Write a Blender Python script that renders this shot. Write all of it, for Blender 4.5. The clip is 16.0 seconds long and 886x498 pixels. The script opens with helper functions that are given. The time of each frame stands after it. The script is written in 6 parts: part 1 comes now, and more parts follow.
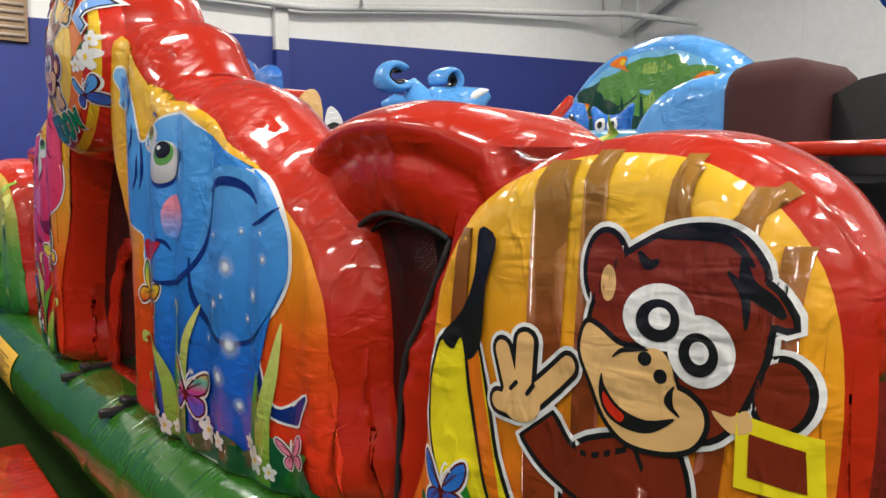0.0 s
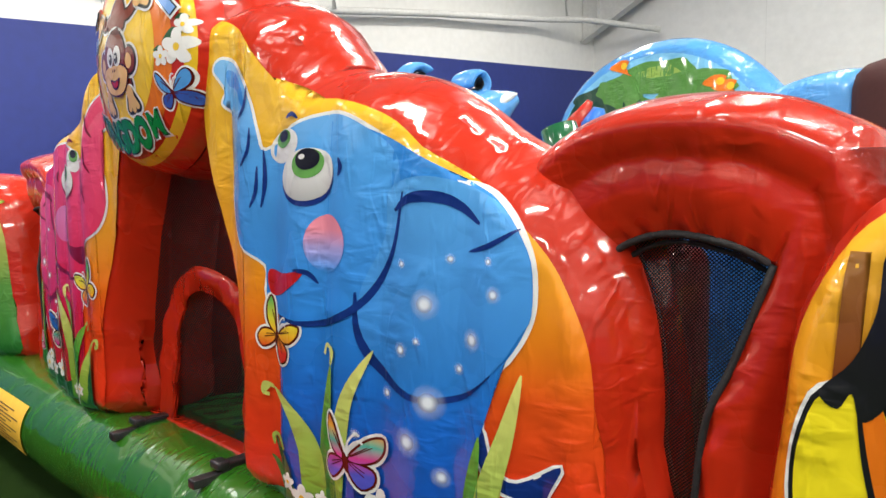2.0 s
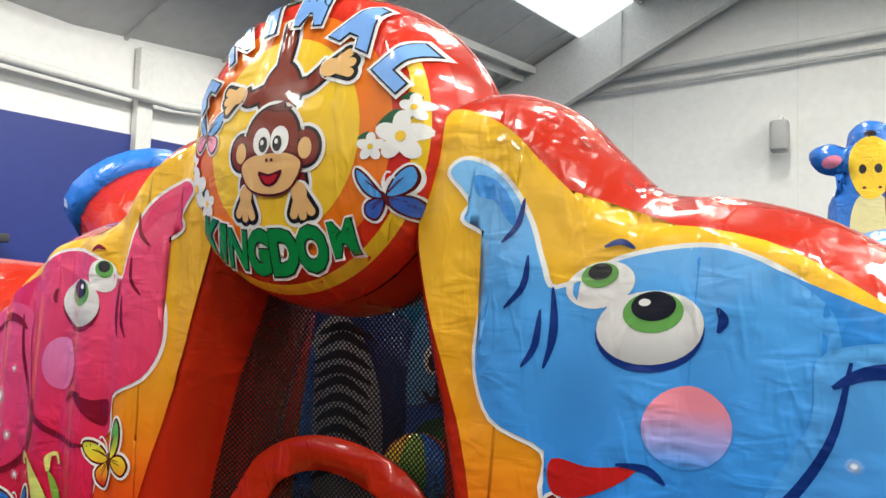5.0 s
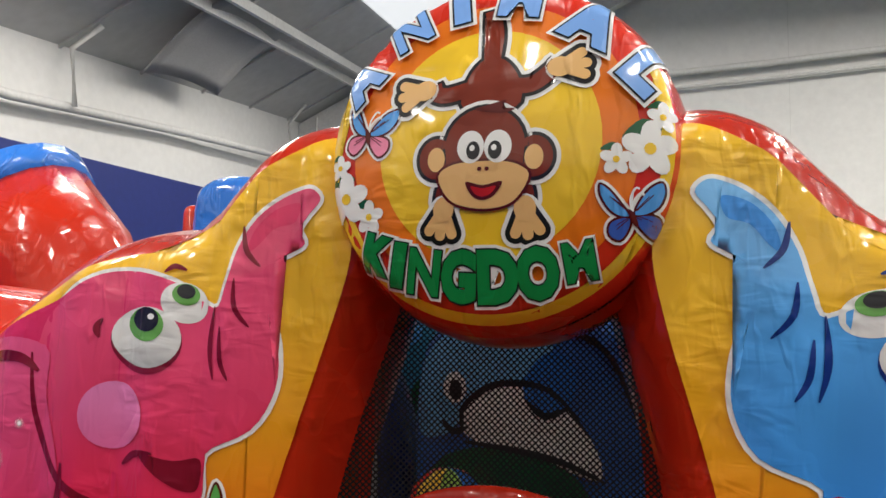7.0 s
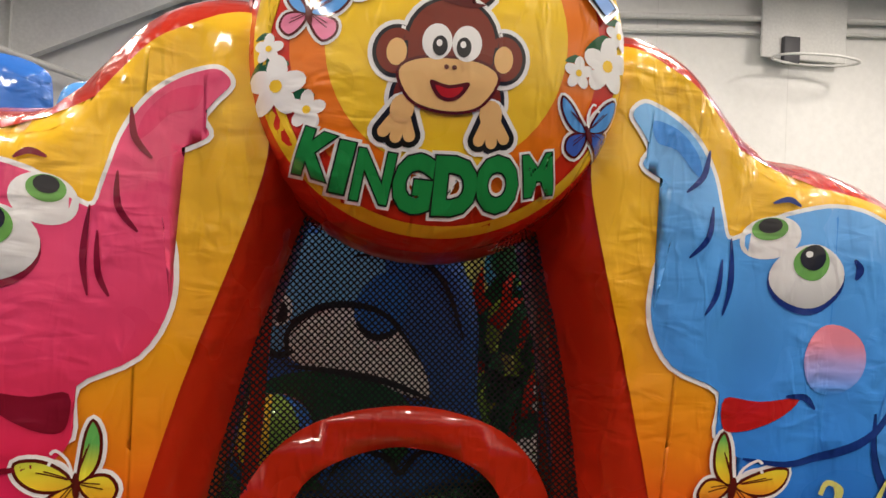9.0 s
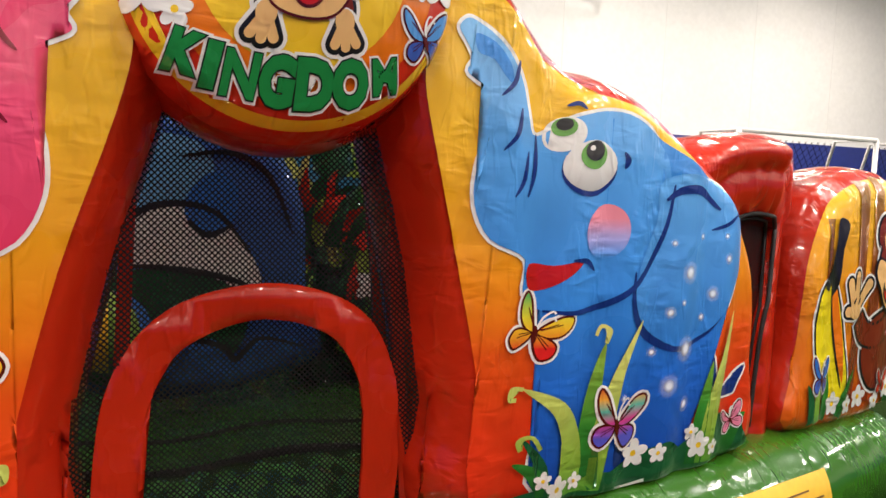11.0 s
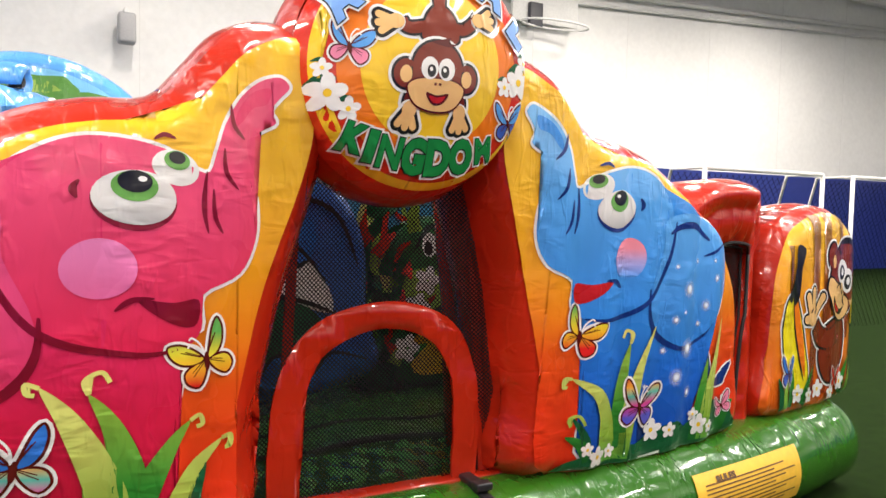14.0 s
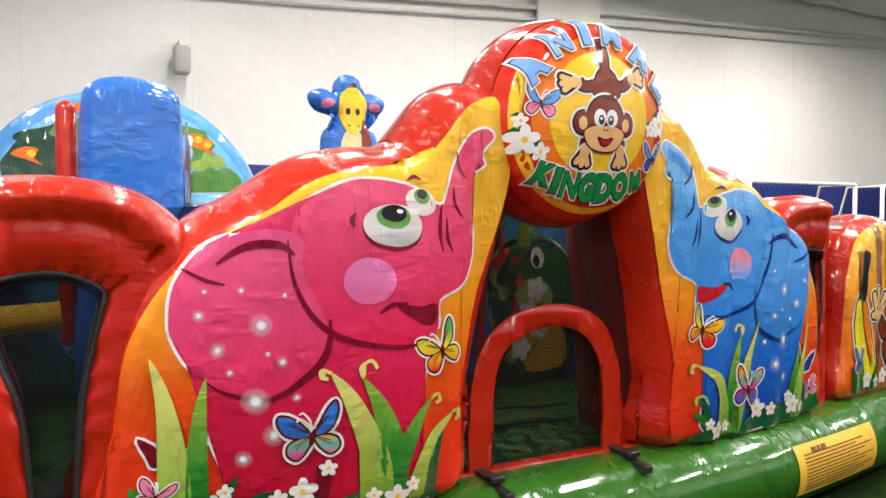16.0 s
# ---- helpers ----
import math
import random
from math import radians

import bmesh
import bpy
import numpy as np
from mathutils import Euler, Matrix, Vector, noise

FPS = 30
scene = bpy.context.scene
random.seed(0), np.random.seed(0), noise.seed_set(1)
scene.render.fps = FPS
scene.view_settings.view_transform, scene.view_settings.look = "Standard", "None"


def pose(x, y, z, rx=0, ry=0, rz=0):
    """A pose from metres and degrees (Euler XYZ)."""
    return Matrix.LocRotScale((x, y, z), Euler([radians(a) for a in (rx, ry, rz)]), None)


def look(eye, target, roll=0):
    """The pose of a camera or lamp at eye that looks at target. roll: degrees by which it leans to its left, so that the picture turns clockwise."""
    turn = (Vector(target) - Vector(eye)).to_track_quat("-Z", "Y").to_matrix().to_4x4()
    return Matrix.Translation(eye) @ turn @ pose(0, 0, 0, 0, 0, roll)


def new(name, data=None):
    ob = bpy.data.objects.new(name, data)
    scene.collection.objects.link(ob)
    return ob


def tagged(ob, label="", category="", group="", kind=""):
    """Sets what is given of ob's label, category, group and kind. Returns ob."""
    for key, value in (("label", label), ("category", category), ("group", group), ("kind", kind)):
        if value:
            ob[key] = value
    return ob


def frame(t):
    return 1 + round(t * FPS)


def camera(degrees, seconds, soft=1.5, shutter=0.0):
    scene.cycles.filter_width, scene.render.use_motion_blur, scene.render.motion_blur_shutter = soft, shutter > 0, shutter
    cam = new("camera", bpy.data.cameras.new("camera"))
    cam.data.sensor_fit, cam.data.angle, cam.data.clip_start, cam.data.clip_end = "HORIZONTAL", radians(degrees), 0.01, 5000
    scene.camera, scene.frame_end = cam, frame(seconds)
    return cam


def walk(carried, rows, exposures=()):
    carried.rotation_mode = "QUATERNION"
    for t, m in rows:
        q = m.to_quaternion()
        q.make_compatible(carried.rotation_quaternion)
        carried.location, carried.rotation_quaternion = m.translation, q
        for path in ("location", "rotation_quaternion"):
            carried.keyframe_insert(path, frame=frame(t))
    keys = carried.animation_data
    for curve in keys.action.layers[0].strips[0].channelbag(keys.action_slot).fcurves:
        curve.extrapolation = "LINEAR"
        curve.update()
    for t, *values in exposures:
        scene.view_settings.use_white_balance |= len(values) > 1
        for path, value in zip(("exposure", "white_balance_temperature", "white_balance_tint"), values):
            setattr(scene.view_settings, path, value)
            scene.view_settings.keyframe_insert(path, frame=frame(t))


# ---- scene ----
cam = camera(61.5, 16.0)
PATH = [
    (0, (3.725, -0.885, 1.486), (2.172, 0.358, 1.282), 0.2),
    (0.5, (3.491, -0.99, 1.492), (1.931, 0.248, 1.311), 0.3),
    (1, (3.262, -0.999, 1.506), (1.71, 0.257, 1.383), 1.5),
    (1.5, (3.026, -1.101, 1.486), (1.522, 0.209, 1.338), 0.8),
    (2, (2.795, -1.241, 1.494), (1.382, 0.163, 1.314), -0.7),
    (2.5, (2.539, -1.26, 1.488), (1.138, 0.159, 1.343), 0.8),
    (3, (2.301, -1.297, 1.493), (0.972, 0.193, 1.392), 1.4),
    (3.5, (2.049, -1.441, 1.514), (0.879, 0.179, 1.42), -1.0),
    (4, (1.798, -1.483, 1.518), (0.645, 0.152, 1.507), 1.1),
    (4.5, (1.577, -1.503, 1.547), (0.459, 0.152, 1.631), 1.8),
    (4.7, (1.501, -1.518, 1.552), (0.424, 0.163, 1.669), 2.1),
    (6.8, (0.431, -1.711, 1.57), (-0.096, 0.21, 1.754), 0.0),
    (7, (0.351, -1.716, 1.573), (-0.133, 0.215, 1.767), 1.1),
    (7.5, (0.194, -1.601, 1.579), (-0.259, 0.334, 1.799), 1.9),
    (8, (0.077, -1.524, 1.563), (-0.129, 0.451, 1.796), 3.3),
    (8.5, (-0.108, -1.556, 1.539), (0.016, 0.437, 1.656), 1.1),
    (9, (-0.171, -1.614, 1.521), (0.126, 0.363, 1.55), 2.5),
    (9.5, (-0.221, -1.69, 1.507), (0.301, 0.241, 1.491), 3.1),
    (10, (-0.353, -1.779, 1.477), (0.328, 0.099, 1.389), 1.7),
    (10.2, (-0.372, -1.798, 1.476), (0.358, 0.06, 1.354), 2.1),
    (12.3, (-0.388, -2.002, 1.449), (0.501, -0.224, 1.233), 1.2),
    (12.5, (-0.437, -2.054, 1.451), (0.439, -0.268, 1.247), 1.6),
    (13, (-0.582, -2.17, 1.48), (0.288, -0.375, 1.337), 2.0),
    (13.5, (-0.853, -2.218, 1.489), (0.054, -0.441, 1.349), 0.2),
    (14, (-1.048, -2.3, 1.503), (-0.118, -0.532, 1.398), 1.2),
    (14.5, (-1.223, -2.428, 1.496), (-0.279, -0.668, 1.396), 1.3),
    (15, (-1.402, -2.519, 1.53), (-0.477, -0.748, 1.437), 2.0),
    (15.5, (-1.694, -2.517, 1.529), (-0.772, -0.743, 1.467), -0.2),
    (16, (-1.936, -2.543, 1.528), (-1.014, -0.769, 1.459), -0.1),
]
EXPOSURES = [(0, -0.9, 6500, 10), (1, -0.75, 6500, 10), (2, -0.42, 6500, 8), (4.5, -0.4, 6450, 6), (6.8, -0.85, 6500, 10), (8.5, -0.8, 6900, 14), (10, -0.4, 7000, 15), (12.5, -0.3, 6800, 15), (14, -0.2, 6700, 14), (16, -0.3, 6600, 13)]
walk(cam, [(t, look(eye, target, roll)) for t, eye, target, roll in PATH], EXPOSURES)

# ---- world and lamps ----
world = bpy.data.worlds.new("hall_light")
scene.world = world
world.use_nodes = True
bg = world.node_tree.nodes["Background"]
bg.inputs[0].default_value = (0.9, 0.95, 1.0, 1)
bg.inputs[1].default_value = 0.05


def lamp(name, at, size, watts, colour=(1, 0.95, 0.88)):
    data = bpy.data.lights.new(name, "AREA")
    data.shape, data.size, data.size_y, data.energy, data.color = "RECTANGLE", size[0], size[1], watts, colour
    ob = new(name, data)
    ob.location = at
    return tagged(ob, "long bright fluorescent lamp under the hall roof", "ceiling lamp", "hall lamps")


for lx in (-3.6, 0.4, 4.8, 9.6, 15.0):
    for ly in (-5.0, -0.6, 3.8, 7.8):
        lamp("hall_lamp", (lx, ly, min(3.85 + 0.5 * (lx + 5.3) + 0.1 * max(ly - 3, 0), 6.9)), (0.3, 1.5), (205 + 13 * max(lx, 0)) * (0.45 if lx < 0 and ly > 2 else 1.25 if lx < 0 and ly > -2 else 1.05 if ly < 7 else 0.95 if lx < 2 else 1.0))

# ---- materials ----


def node_mat(name):
    m = bpy.data.materials.new(name)
    m.use_nodes = True
    nt = m.node_tree
    return m, nt, nt.nodes["Principled BSDF"]


def link(nt, a, b):
    nt.links.new(a, b)


def add(nt, kind, **values):
    n = nt.nodes.new(kind)
    for key, value in values.items():
        n.inputs[key].default_value = value
    return n


def vinyl(name, stops, rough=0.28, wrinkle=0.5, var=0.1, axis=2, tight_scale=(9.0, 14.0, 26.0), tight_from=0.44):
    """Glossy printed vinyl. stops: one colour, or (height, colour) pairs up the wall."""
    m, nt, b = node_mat(name)
    co = nt.nodes.new("ShaderNodeTexCoord")
    if isinstance(stops[0], (int, float)):
        rgb = nt.nodes.new("ShaderNodeRGB")
        rgb.outputs[0].default_value = (*stops, 1)
        colour = rgb.outputs[0]
    else:
        lo, hi = stops[0][0], stops[-1][0]
        sep = nt.nodes.new("ShaderNodeSeparateXYZ")
        link(nt, co.outputs["Object"], sep.inputs[0])
        mr = add(nt, "ShaderNodeMapRange", **{"From Min": lo, "From Max": hi})
        link(nt, sep.outputs[axis], mr.inputs[0])
        ramp = nt.nodes.new("ShaderNodeValToRGB")
        els = ramp.color_ramp.elements
        while len(els) < len(stops):
            els.new(0.5)
        for e, (h, c) in zip(els, stops):
            e.position, e.color = (h - lo) / (hi - lo), (*c, 1)
        link(nt, mr.outputs[0], ramp.inputs[0])
        colour = ramp.outputs[0]
    big = add(nt, "ShaderNodeTexNoise", Scale=2.3, Detail=3.0)
    link(nt, co.outputs["Object"], big.inputs["Vector"])
    shade = add(nt, "ShaderNodeMapRange", **{"From Min": 0.3, "From Max": 0.7, "To Min": 1 - var, "To Max": 1 + var})
    link(nt, big.outputs[0], shade.inputs[0])
    mul = nt.nodes.new("ShaderNodeMix")
    mul.data_type, mul.blend_type = "RGBA", "MULTIPLY"
    mul.inputs["Factor"].default_value = 1
    link(nt, colour, mul.inputs["A"])
    link(nt, shade.outputs[0], mul.inputs["B"])
    link(nt, mul.outputs["Result"], b.inputs["Base Color"])
    fine = add(nt, "ShaderNodeTexNoise", Scale=170.0, Detail=2.0)
    link(nt, co.outputs["Object"], fine.inputs["Vector"])
    rr = add(nt, "ShaderNodeMapRange", **{"To Min": rough - 0.08, "To Max": rough + 0.1})
    link(nt, big.outputs[0], rr.inputs[0])
    link(nt, rr.outputs[0], b.inputs["Roughness"])
    # broad undulation, and sharp creases that come in patches
    soft = add(nt, "ShaderNodeTexNoise", Scale=5.0, Detail=1.5)
    link(nt, co.outputs["Object"], soft.inputs["Vector"])
    mp = add(nt, "ShaderNodeMapping", Rotation=(0.5, 0.9, 0.4), Scale=(4.2, 1.0, 1.3))
    link(nt, co.outputs["Object"], mp.inputs[0])
    crease = add(nt, "ShaderNodeTexNoise", Scale=4.2, Detail=2.0, Roughness=0.45, Distortion=0.25)
    link(nt, mp.outputs[0], crease.inputs["Vector"])
    away = add(nt, "ShaderNodeMath")
    away.operation = "SUBTRACT"
    away.inputs[1].default_value = 0.5
    link(nt, crease.outputs[0], away.inputs[0])
    mag = add(nt, "ShaderNodeMath")
    mag.operation = "ABSOLUTE"
    link(nt, away.outputs[0], mag.inputs[0])
    ridge = add(nt, "ShaderNodeMapRange", **{"From Min": 0.0, "From Max": 0.1, "To Min": 1.0, "To Max": 0.0})
    ridge.interpolation_type = "SMOOTHSTEP"
    link(nt, mag.outputs[0], ridge.inputs[0])
    patch = add(nt, "ShaderNodeTexNoise", Scale=3.1, Detail=1.0)
    link(nt, mp.outputs[0], patch.inputs["Vector"])
    mask = add(nt, "ShaderNodeMapRange", **{"From Min": 0.44, "From Max": 0.68})
    link(nt, patch.outputs[0], mask.inputs[0])
    high = add(nt, "ShaderNodeMath")
    high.operation = "MULTIPLY"
    link(nt, ridge.outputs[0], high.inputs[0])
    link(nt, mask.outputs[0], high.inputs[1])
    b1 = add(nt, "ShaderNodeBump", Strength=min(1.0, wrinkle * 0.8), Distance=0.03)
    link(nt, soft.outputs[0], b1.inputs["Height"])
    b2 = add(nt, "ShaderNodeBump", Strength=min(1.0, wrinkle * 0.9), Distance=0.011)
    link(nt, high.outputs[0], b2.inputs["Height"])
    link(nt, b1.outputs[0], b2.inputs["Normal"])
    # short tight wrinkles that catch the lamps
    mp2 = add(nt, "ShaderNodeMapping", Rotation=(0.2, 0.25, 0.1), Scale=tight_scale)
    link(nt, co.outputs["Object"], mp2.inputs[0])
    tight = add(nt, "ShaderNodeTexNoise", Scale=1.0, Detail=1.5, Roughness=0.5, Distortion=0.6)
    link(nt, mp2.outputs[0], tight.inputs["Vector"])
    spot = add(nt, "ShaderNodeTexNoise", Scale=4.4, Detail=2.0)
    link(nt, co.outputs["Object"], spot.inputs["Vector"])
    here = add(nt, "ShaderNodeMapRange", **{"From Min": tight_from, "From Max": tight_from + 0.16})
    link(nt, spot.outputs[0], here.inputs[0])
    fold = add(nt, "ShaderNodeMath")
    fold.operation = "MULTIPLY"
    link(nt, tight.outputs[0], fold.inputs[0])
    link(nt, here.outputs[0], fold.inputs[1])
    b4 = add(nt, "ShaderNodeBump", Strength=min(1.0, wrinkle * 1.5), Distance=0.017)
    link(nt, fold.outputs[0], b4.inputs["Height"])
    link(nt, b2.outputs[0], b4.inputs["Normal"])
    b3 = add(nt, "ShaderNodeBump", Strength=0.08, Distance=0.001)
    link(nt, fine.outputs[0], b3.inputs["Height"])
    link(nt, b4.outputs[0], b3.inputs["Normal"])
    link(nt, b3.outputs[0], b.inputs["Normal"])
    b.inputs["Coat Weight"].default_value = 0.7
    b.inputs["Specular IOR Level"].default_value = 0.22
    b.inputs["Coat Roughness"].default_value = 0.06
    return m


def plain(name, colour, rough=0.6, bump=0.2, scale=40.0, var=0.12, metal=0.0):
    m, nt, b = node_mat(name)
    co = nt.nodes.new("ShaderNodeTexCoord")
    n1 = add(nt, "ShaderNodeTexNoise", Scale=scale, Detail=4.0)
    n2 = add(nt, "ShaderNodeTexNoise", Scale=scale * 0.06, Detail=3.0)
    for n in (n1, n2):
        link(nt, co.outputs["Object"], n.inputs["Vector"])
    mx = add(nt, "ShaderNodeMath")
    mx.operation = "ADD"
    link(nt, n1.outputs[0], mx.inputs[0])
    link(nt, n2.outputs[0], mx.inputs[1])
    mr = add(nt, "ShaderNodeMapRange", **{"From Min": 0.6, "From Max": 1.4, "To Min": 1 - var, "To Max": 1 + var})
    link(nt, mx.outputs[0], mr.inputs[0])
    mul = nt.nodes.new("ShaderNodeMix")
    mul.data_type, mul.blend_type = "RGBA", "MULTIPLY"
    mul.inputs["Factor"].default_value = 1
    mul.inputs["A"].default_value = (*colour, 1)
    link(nt, mr.outputs[0], mul.inputs["B"])
    link(nt, mul.outputs["Result"], b.inputs["Base Color"])
    bp = add(nt, "ShaderNodeBump", Strength=bump, Distance=0.01)
    link(nt, n1.outputs[0], bp.inputs["Height"])
    link(nt, bp.outputs[0], b.inputs["Normal"])
    b.inputs["Roughness"].default_value = rough
    b.inputs["Metallic"].default_value = metal
    return m


RED = vinyl("red_vinyl", (0.49, 0.022, 0.006), 0.26, 0.36)
GREEN = vinyl("green_vinyl", (0.026, 0.13, 0.01), 0.18, 0.42, tight_scale=(46.0, 11.0, 11.0), tight_from=0.48)
FLOOR_GREEN = vinyl("floor_green_vinyl", (0.03, 0.14, 0.02), 0.3, 0.7)
PANEL = vinyl("sunset_print", [(0.45, (0.7, 0.03, 0.01)), (0.75, (0.74, 0.045, 0.01)), (0.96, (0.77, 0.09, 0.01)), (1.1, (0.82, 0.22, 0.012)), (1.3, (0.85, 0.36, 0.015)), (1.6, (0.84, 0.47, 0.02)), (2.05, (0.84, 0.5, 0.025))], 0.27, 0.34)
BLUE_V = vinyl("blue_vinyl", (0.03, 0.17, 0.6), 0.25, 0.55)
LBLUE_V = vinyl("light_blue_vinyl", (0.1, 0.36, 0.8), 0.25, 0.5)
# the red vinyl again, darkened to paint in the shade behind the netting
RED_SHADED = vinyl("shaded_red_vinyl", (0.2, 0.012, 0.012), 0.35, 0.5)
YEL_V = vinyl("yellow_vinyl", (0.85, 0.52, 0.03), 0.3, 0.4)
WHITE = vinyl("white_print", (0.86, 0.86, 0.84), 0.3, 0.4, 0.04)
BLACK = vinyl("black_print", (0.012, 0.012, 0.014), 0.3, 0.4)
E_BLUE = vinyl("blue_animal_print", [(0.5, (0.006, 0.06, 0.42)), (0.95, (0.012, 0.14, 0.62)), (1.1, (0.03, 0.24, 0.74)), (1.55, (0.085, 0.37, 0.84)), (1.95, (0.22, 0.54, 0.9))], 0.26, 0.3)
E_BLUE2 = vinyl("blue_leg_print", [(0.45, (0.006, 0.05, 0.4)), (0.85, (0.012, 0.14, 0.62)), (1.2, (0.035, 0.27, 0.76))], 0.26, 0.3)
E_BLUE_EAR = vinyl("blue_ear_print", [(0.9, (0.02, 0.2, 0.68)), (1.5, (0.11, 0.41, 0.86))], 0.26, 0.3)
E_BLUE_D = vinyl("navy_print", (0.006, 0.03, 0.2), 0.3, 0.4)
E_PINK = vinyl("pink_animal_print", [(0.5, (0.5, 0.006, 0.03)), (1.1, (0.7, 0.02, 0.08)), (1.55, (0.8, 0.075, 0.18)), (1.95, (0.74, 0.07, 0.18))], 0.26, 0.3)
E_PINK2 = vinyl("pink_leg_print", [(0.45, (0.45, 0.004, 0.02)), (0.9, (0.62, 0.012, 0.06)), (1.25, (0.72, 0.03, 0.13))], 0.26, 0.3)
E_PINK_EAR = vinyl("pink_ear_print", [(0.9, (0.68, 0.02, 0.1)), (1.5, (0.78, 0.1, 0.25))], 0.26, 0.3)
E_PINK_D = vinyl("maroon_print", (0.2, 0.004, 0.02), 0.3, 0.4)
CHEEK_B = vinyl("rosy_print", [(1.24, (0.06, 0.3, 0.8)), (1.31, (0.4, 0.34, 0.66)), (1.36, (0.82, 0.28, 0.36)), (1.41, (0.84, 0.26, 0.32))], 0.26, 0.4)
CHEEK_P = vinyl("lilac_print", [(1.2, (0.75, 0.12, 0.3)), (1.4, (0.8, 0.24, 0.5))], 0.26, 0.4)
EYE_W = vinyl("eye_print", [(1.42, (0.35, 0.36, 0.36)), (1.52, (0.75, 0.75, 0.73)), (1.65, (0.85, 0.85, 0.83))], 0.26, 0.3, 0.03)
EYE_G = vinyl("eye_green_print", (0.14, 0.38, 0.08), 0.26, 0.3)
MOUTH = vinyl("mouth_print", (0.5, 0.012, 0.012), 0.26, 0.4)
LEAF_L = vinyl("pale_leaf_print", [(0.45, (0.03, 0.25, 0.03)), (0.6, (0.25, 0.45, 0.05)), (1.0, (0.72, 0.72, 0.2))], 0.28, 0.4)
LEAF = vinyl("leaf_print", [(0.45, (0.006, 0.09, 0.02)), (0.7, (0.03, 0.26, 0.03)), (1.0, (0.3, 0.5, 0.06))], 0.28, 0.4)
LEAF_D = vinyl("dark_leaf_print", (0.008, 0.1, 0.035), 0.28, 0.4)
ORANGE = vinyl("orange_print", (0.85, 0.2, 0.012), 0.27, 0.4)
YELLOW = vinyl("yellow_print", (0.9, 0.58, 0.03), 0.27, 0.4)
YEL_BR = vinyl("bright_yellow_print", (0.9, 0.75, 0.02), 0.27, 0.4)
BROWN = vinyl("brown_print", (0.2, 0.025, 0.01), 0.27, 0.4)
BROWN_D = vinyl("dark_brown_print", (0.1, 0.008, 0.006), 0.27, 0.4)
TAN = vinyl("tan_print", (0.82, 0.5, 0.2), 0.27, 0.4, 0.05)
TRUNK_B = vinyl("tree_print", [(0.5, (0.3, 0.04, 0.01)), (1.1, (0.22, 0.05, 0.012)), (1.5, (0.32, 0.15, 0.02))], 0.27, 0.4)
LET_G = vinyl("letter_green_print", (0.008, 0.25, 0.06), 0.25, 0.3)
LET_B = vinyl("letter_blue_print", (0.2, 0.4, 0.82), 0.25, 0.3)
SIGN_R = vinyl("sign_red_print", (0.66, 0.03, 0.012), 0.26, 0.4)
PURPLE = vinyl("wing_blue_print", (0.05, 0.12, 0.5), 0.26, 0.4)
PINK_S = vinyl("pink_print", (0.85, 0.25, 0.4), 0.26, 0.4)
WING_A = vinyl("wing_print", [(0.97, (0.75, 0.02, 0.02)), (1.03, (0.88, 0.5, 0.03)), (1.07, (0.75, 0.7, 0.05)), (1.13, (0.12, 0.45, 0.1))], 0.27, 0.3)
WING_B = vinyl("rainbow_wing_print", [(0.66, (0.1, 0.1, 0.6)), (0.71, (0.7, 0.06, 0.3)), (0.75, (0.1, 0.5, 0.4)), (0.79, (0.85, 0.4, 0.05)), (0.83, (0.6, 0.03, 0.02))], 0.27, 0.3)
JG = vinyl("jungle_green_print", (0.09, 0.27, 0.05), 0.27, 0.4)
JD = vinyl("jungle_dark_print", (0.012, 0.06, 0.035), 0.27, 0.4)
JL = vinyl("jungle_light_print", (0.28, 0.45, 0.08), 0.27, 0.4)
LABEL = plain("yellow_label", (0.85, 0.5, 0.05), 0.45, 0.1, 30)
INK = plain("label_ink", (0.12, 0.06, 0.02), 0.6, 0.05)
# near-black red that paints the shade inside the block's open end
HOLLOW_SHADE = plain("painted_hollow_shade", (0.05, 0.008, 0.008), 0.75, 0.1)
MESH = plain("tunnel_mesh", (0.008, 0.008, 0.009), 0.9, 0.3, 150)
STRAP = plain("black_webbing", (0.015, 0.015, 0.016), 0.7, 0.4, 120)
BUCKLE = plain("black_plastic", (0.02, 0.02, 0.022), 0.35, 0.05)
WALL_W = plain("white_wall_paint", (0.84, 0.84, 0.82), 0.75, 0.15, 9, 0.06)
WALL_B = plain("blue_wall_paint", (0.018, 0.035, 0.22), 0.5, 0.15, 9, 0.12)
STEEL = plain("white_steel_paint", (0.72, 0.72, 0.7), 0.45, 0.1, 20)
ROOF = plain("grey_roof_deck", (0.55, 0.55, 0.55), 0.6, 0.2, 6)
TURF = plain("green_turf", (0.011, 0.027, 0.004), 0.95, 0.9, 160, 0.35)
TURF.node_tree.nodes["Principled BSDF"].inputs["Specular IOR Level"].default_value = 0.06
GREY = plain("grey_plastic", (0.4, 0.4, 0.4), 0.5, 0.1)
DARK = plain("dark_fitting", (0.05, 0.05, 0.06), 0.5, 0.1)


